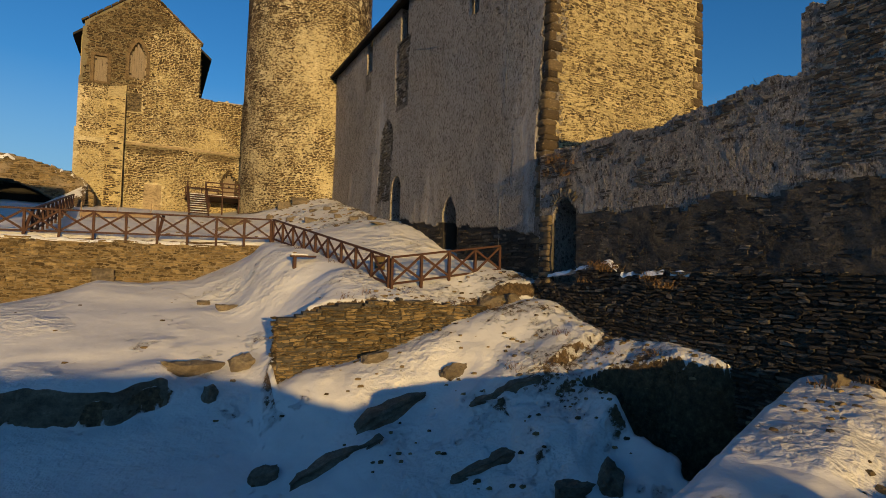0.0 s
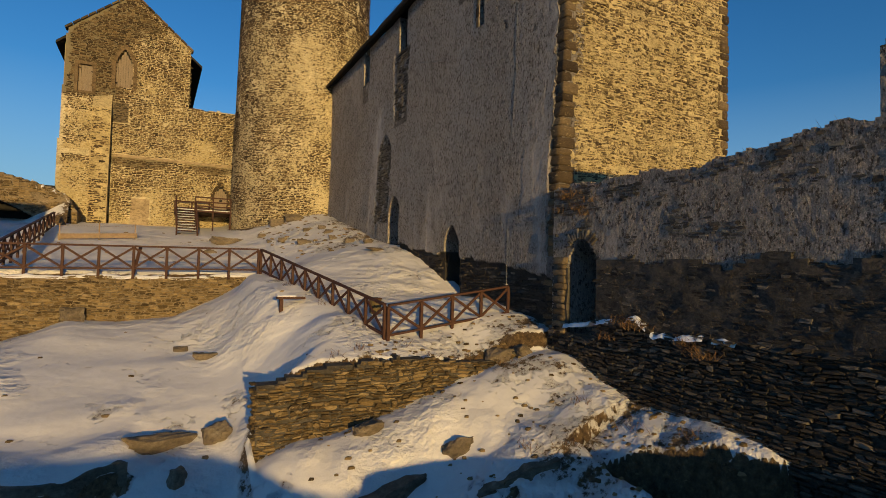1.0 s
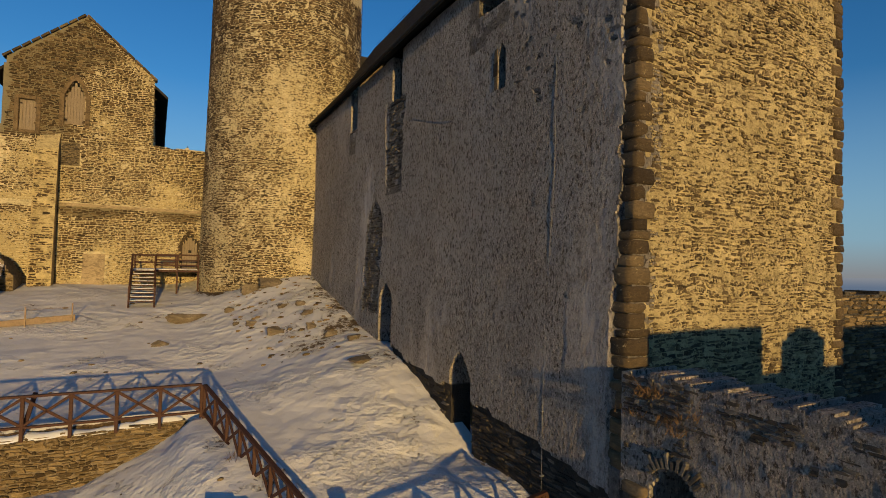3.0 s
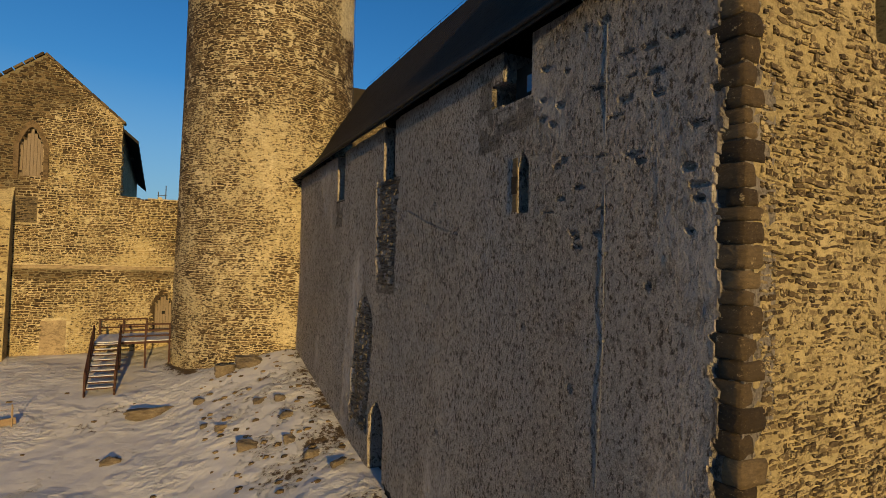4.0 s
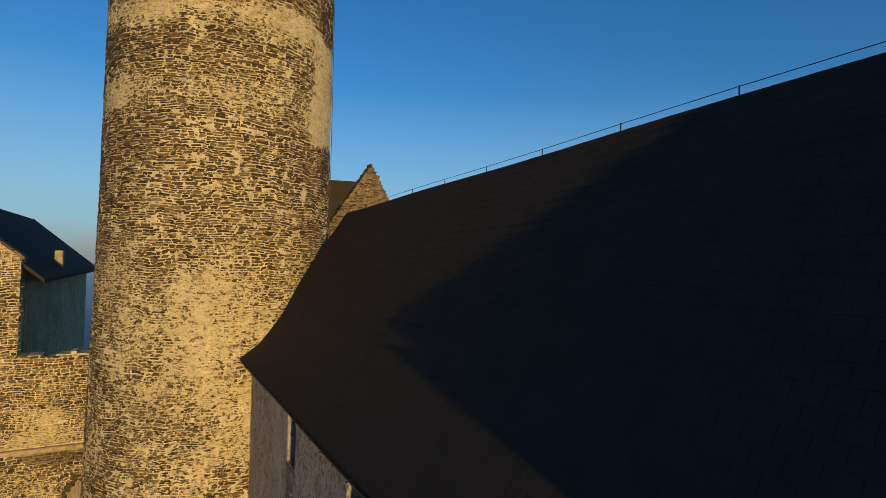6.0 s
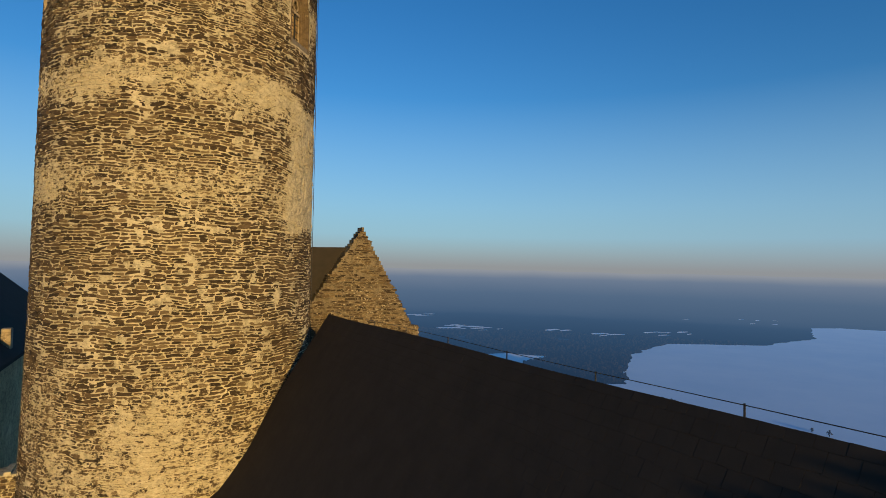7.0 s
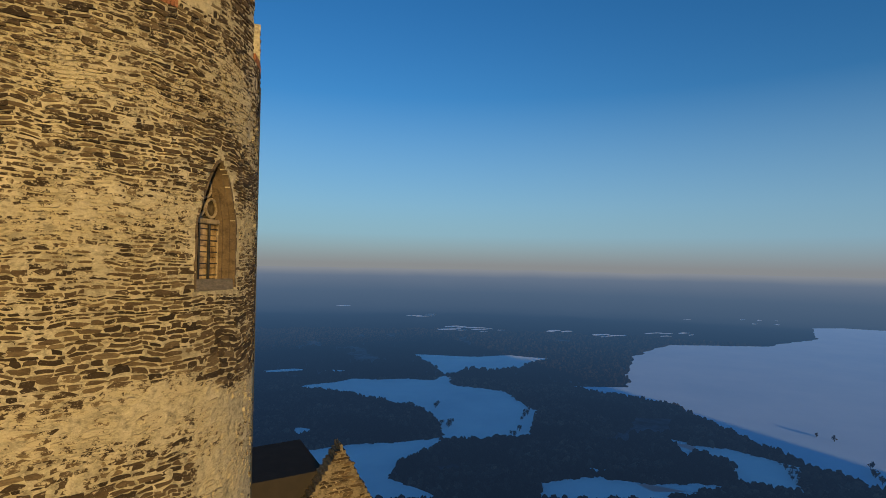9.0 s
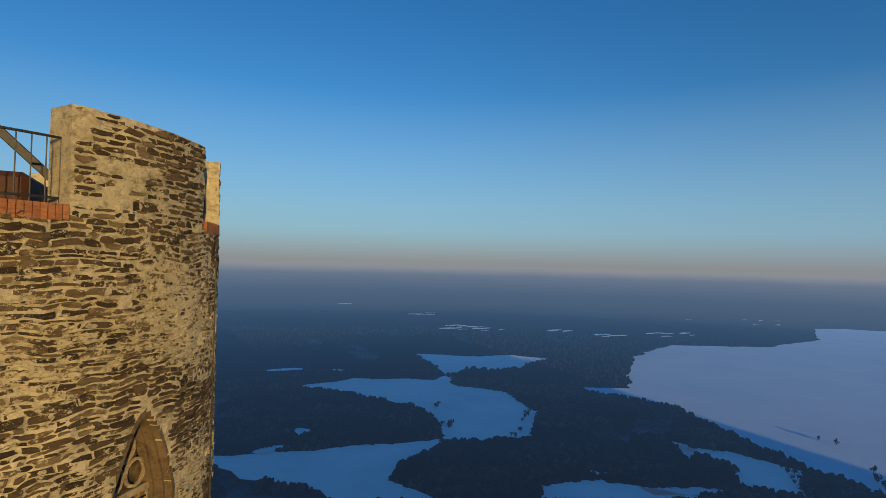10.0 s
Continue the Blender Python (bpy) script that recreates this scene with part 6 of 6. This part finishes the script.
def rock_ledge(x0, x1, line, high, label):
    """A low broken cliff of jointed rock along a line, set into the slope."""
    us, vs = np.arange(x0, x1, 0.07), np.linspace(0, 1, 12)
    U, W = np.meshgrid(us, vs, indexing="ij")
    low, top = ground_height(U, line(U) - 0.35) - 0.25, ground_height(U, line(U) + 0.35) + 0.03 * vnoise(U * 5, 3.0)
    joint = 0.1 * np.floor(3 * vnoise(U * 1.7, W * 1.2, 3.0)) / 3
    out = 0.16 + joint + 0.06 * fbm(U * 2.4, W * 2.0) + 0.03 * vnoise(U * 8, W * 7) - 0.14 * W
    nv = len(vs)
    ii, jj = np.meshgrid(np.arange(len(us) - 1), np.arange(nv - 1), indexing="ij")
    a = (ii * nv + jj).ravel()
    faces = [tuple(f) for f in np.stack([a, a + nv, a + nv + 1, a + 1], -1)]
    front = np.stack([U, line(U) - out, low + (top - low) * W], -1).reshape(-1, 3)
    rear = [(us[i], float(line(us[i])) + 0.5, float(top[i, -1]) - 0.08) for i in range(len(us))]
    n = len(front)
    faces += [(i * nv + nv - 1, (i + 1) * nv + nv - 1, n + i + 1, n + i) for i in range(len(us) - 1)]
    return tagged(mesh_object("rock_ledge", list(front) + rear, faces, M_ROCK), label, "rock", "rocks in the snow")


rock_ledge(-5.2, 0.45, ledge_line, 0.6, "long low face of dark jointed rock in shaded snow")

# loose stones and frozen clods, too many to count
V, F = [], []
r = np.random.default_rng(21)
spots = [(7, 11.5, 3, 5.5, 60), (-6, 5, 9, 25, 26), (4, 11.5, 9, 15.5, 150), (7, 12, 29, 41, 120), (-4, 6, 30, 44, 22), (9, 11.5, 8, 11, 80), (6, 11.5, 14.8, 16.6, 70)]
for x0, x1, y0, y1, n in spots:
    for _ in range(n):
        x, y, s = r.uniform(x0, x1), r.uniform(y0, y1), r.uniform(0.025, 0.1) * (1.7 if y > 27 else 1)
        z = float(ground_height(x, y))
        b = len(V)
        for dz, q in ((-0.3, 1.0), (0.35, 0.62)):
            for k in range(5):
                t = 1.257 * k + r.uniform(-0.3, 0.3)
                V.append((x + 1.3 * q * s * math.cos(t) * r.uniform(0.7, 1.2), y + q * s * math.sin(t), z + s * dz * r.uniform(0.7, 1.1)))
        F += [(b + k, b + (k + 1) % 5, b + 5 + (k + 1) % 5, b + 5 + k) for k in range(5)] + [(b + 5, b + 6, b + 7, b + 8, b + 9)]
tagged(mesh_object("loose_stones", V, F, M_BROWN), "loose brown stones and frozen clods in the snow", "stones", kind="stuff")


# a trail of footprints: a ring of pressed-up snow round each step
V, F = [], []
trail = [(1.6, 40.3), (3.1, 38.6), (4.1, 36.8), (4.9, 33.8), (5.9, 31.5), (7.2, 28.7), (8.6, 26.0)]
r = np.random.default_rng(12)
for (x0, y0), (x1, y1) in zip(trail, trail[1:]):
    n = int(math.hypot(x1 - x0, y1 - y0) / 0.62)
    way_x, way_y = (x1 - x0) / math.hypot(x1 - x0, y1 - y0), (y1 - y0) / math.hypot(x1 - x0, y1 - y0)
    for k in range(n):
        side_step = 0.13 * (-1) ** k + r.normal(0, 0.03)
        cx, cy = x0 + (x1 - x0) * k / n + side_step * way_y, y0 + (y1 - y0) * k / n - side_step * way_x
        b = len(V)
        for i in range(10):
            t = i * 0.628
            for q, up in ((1.5, -0.02), (1.15, 0.022), (0.75, -0.015)):
                along, across = 0.13 * q * math.cos(t), 0.06 * q * math.sin(t)
                x, y = cx + along * way_x + across * way_y, cy + along * way_y - across * way_x
                V.append((x, y, float(ground_height(x, y)) + up * r.uniform(0.6, 1.4)))
        F += [(b + 3 * i + k2, b + 3 * ((i + 1) % 10) + k2, b + 3 * ((i + 1) % 10) + k2 + 1, b + 3 * i + k2 + 1) for i in range(10) for k2 in (0, 1)]
tagged(mesh_object("footprints", V, F, M_SNOW, shade=True), "trail of footprints pressed into the yard's snow", "footprints", kind="stuff")

# dry grass tufts on ledges and wall tops
def tufts(name, spots, label, height=0.19):
    r = np.random.default_rng(len(spots))
    V, F = [], []
    for x, y, z, n in spots:
        for _ in range(n):
            dx, dy = r.normal(0, 0.16, 2)
            t, h, lean = r.uniform(0, 6.28), height * r.uniform(0.5, 1.3), r.normal(0, 0.14, 2)
            w = 0.012
            b = len(V)
            V += [(x + dx - w * math.cos(t), y + dy - w * math.sin(t), z - 0.04), (x + dx + w * math.cos(t), y + dy + w * math.sin(t), z - 0.04), (x + dx + lean[0], y + dy + lean[1], z + h)]
            F.append((b, b + 1, b + 2))
    return tagged(mesh_object(name, V, F, M_GRASS), label, "grass", kind="stuff")


r = np.random.default_rng(5)
spots = [(RX - 0.22, u, float(ledge(u)) - r.uniform(0.05, 0.5), 34) for u in (9.3, 9.5, 9.7, 9.9, 11.2, 11.35, 11.5, 11.7, 11.8, 12.3)]
spots += [(RX + 0.3, u, float(curtain_top(u)) - 0.13, 14) for u in np.arange(6.4, 14.6, 0.5)]
spots += [(RX - 0.02, u, 3.2 + r.uniform(-0.2, 0.7), 40) for u in np.arange(13.2, 14.6, 0.22)]
for x, y, n in ((5.2, 15.9, 20), (6.0, 16.2, 20), (8.0, 15.6, 20), (9.0, 15.3, 24), (9.9, 14.6, 26), (10.4, 12.0, 30), (9.4, 11.2, 30), (10.8, 10.6, 30), (11.2, 9.4, 26), (8.6, 11.9, 24), (-1.9, 26.0, 20), (5.3, 22.6, 16), (5.9, 19.8, 16), (7.2, 16.2, 14), (11.2, 6.0, 22), (10.6, 5.2, 20), (11.4, 5.0, 22)):
    spots.append((x, y, float(ground_height(x, y)), n))
tufts("dry_grass", spots, "dry brown grass tufts on ledges and snow")


# snow lying on ledges and wall tops
def snow_strip(name, line, width, high, label):
    """A soft snow bank along a line of points; width to the side (dx, dy)."""
    V, F = [], []
    for k, p in enumerate(line):
        q = 0.75 + 0.5 * float(vnoise(k * 0.7, 3.0)) * 0.8
        for t, up in ((0, 0), (0.15, 0.7), (0.5, 1.0), (0.85, 0.6), (1.0, 0)):
            V.append((p[0] + width[0] * t, p[1] + width[1] * t, p[2] + high * q * up - (0.05 if up == 0 else 0)))
    for k in range(len(line) - 1):
        F += [(5 * k + i, 5 * k + i + 1, 5 * k + i + 6, 5 * k + i + 5) for i in range(4)]
    return tagged(mesh_object(name, V, F, M_FRESH, shade=True), label, "snow", kind="structure")


for lo, hi in ((8.75, 9.3), (9.5, 10.9), (11.05, 11.75), (12.0, 12.9), (13.1, 14.1)):
    n = int((hi - lo) / 0.06)
    snow_strip("snow_ledge", [(RX - 0.2 - 0.08 * float(vnoise(u * 2.7, 3.3)), u, float(ledge(u)) - 0.06 + 0.04 * float(vnoise(u * 5.1, 1.1))) for u in np.linspace(lo, hi, n)], (0.28, 0), 0.09, "snow lying along a ledge of the dark wall")
snow_strip("snow_top", [(u, 26.28, float(ret_top(u))) for u in np.arange(-16, 4.4, 0.2)], (0, 0.55), 0.12, "snow lying on the retaining wall")
for u0, u1 in ((-4.6, -5.4), (-5.5, -6.4), (-6.6, -7.1), (-9.0, -10.2)):
    snow_strip("snow_bank", [(u, 47.25 + 0.08 * (u + 6) + 0.1 * math.sin(7 * u), float(lr_top(u)) - 0.1 - 0.25 * abs(math.sin(5 * u))) for u in np.linspace(u0, u1, 10)], (-0.15, 0.9), 0.28, "snow patch on the overgrown vault ruin")

# bench beside the sloping railing, litter bin, low timber edging, rope posts
bench = thing("bench", "narrow timber bench board on a square leg, topped with snow", "bench", (4.2, 20.5, -0.2))
bz = float(ground_height(4.3, 20.5))
under(part("seat", box((4.45, 20.25, bz + 0.55), (5.4, 20.55, bz + 0.62), 0.01), M_WOOD), bench)
under(part("leg", box((4.55, 20.32, bz - 0.2), (4.67, 20.48, bz + 0.55), 0.01), M_WOOD), bench)
under(part("snow", box((4.44, 20.24, bz + 0.622), (5.1, 20.56, bz + 0.68), 0.03), M_FRESH), bench)
bx, by = 7.4, 18.75
bz = float(ground_height(bx, by))
bin_ob = thing("litter_bin", "small weathered olive-brown litter bin with a dark lid", "bin", (bx, by, bz))
bm = bmesh.new()
bmesh.ops.create_cone(bm, cap_ends=True, segments=14, radius1=0.19, radius2=0.21, depth=0.55, matrix=Matrix.Translation((bx, by, bz + 0.2)))
under(part("body", bm, M_BIN), bin_ob)
bm = bmesh.new()
bmesh.ops.create_cone(bm, cap_ends=True, segments=14, radius1=0.23, radius2=0.2, depth=0.05, matrix=Matrix.Translation((bx, by, bz + 0.5)))
under(part("lid", bm, M_WOOD), bin_ob)
edging = thing("timber_edging", "long pale timber edging board with thin posts and a cord", "edging", (-2, 39.4, 3))
ez = [float(ground_height(x, y)) for x, y in ((-4.2, 38.9), (-0.3, 39.9))]
under(part("board", beam((-4.2, 38.9, ez[0] + 0.2), (-0.3, 39.9, ez[1] + 0.2), 0.12, 0.3), M_EDGE), edging)
for t in (0.02, 0.5, 0.97):
    x, y, z = -4.2 + 3.9 * t, 38.8 + t, ez[0] + (ez[1] - ez[0]) * t
    under(part("post", beam((x, y, z - 0.2), (x, y, z + 0.95), 0.06, 0.06, (0, 1, 0)), M_EDGE), edging)
under(part("cord", beam((-4.2, 38.8, ez[0] + 0.8), (-0.35, 39.8, ez[1] + 0.75), 0.015, 0.015), M_EDGE), edging)

# ---- single stones of the walls, last ----
for owner, name, V, C, material in PIECES:
    for corners, coat in zip(V, C):
        mid = corners.mean(0)
        piece = mesh_object(name, corners - mid, RIM + [FACE], material)
        under(point_values(piece, "lime", coat), owner).location = mid
for q in near_slates:
    under(mesh_object("slate", slate_corners(*q), SLATE_FACES, M_ROOF), palace)
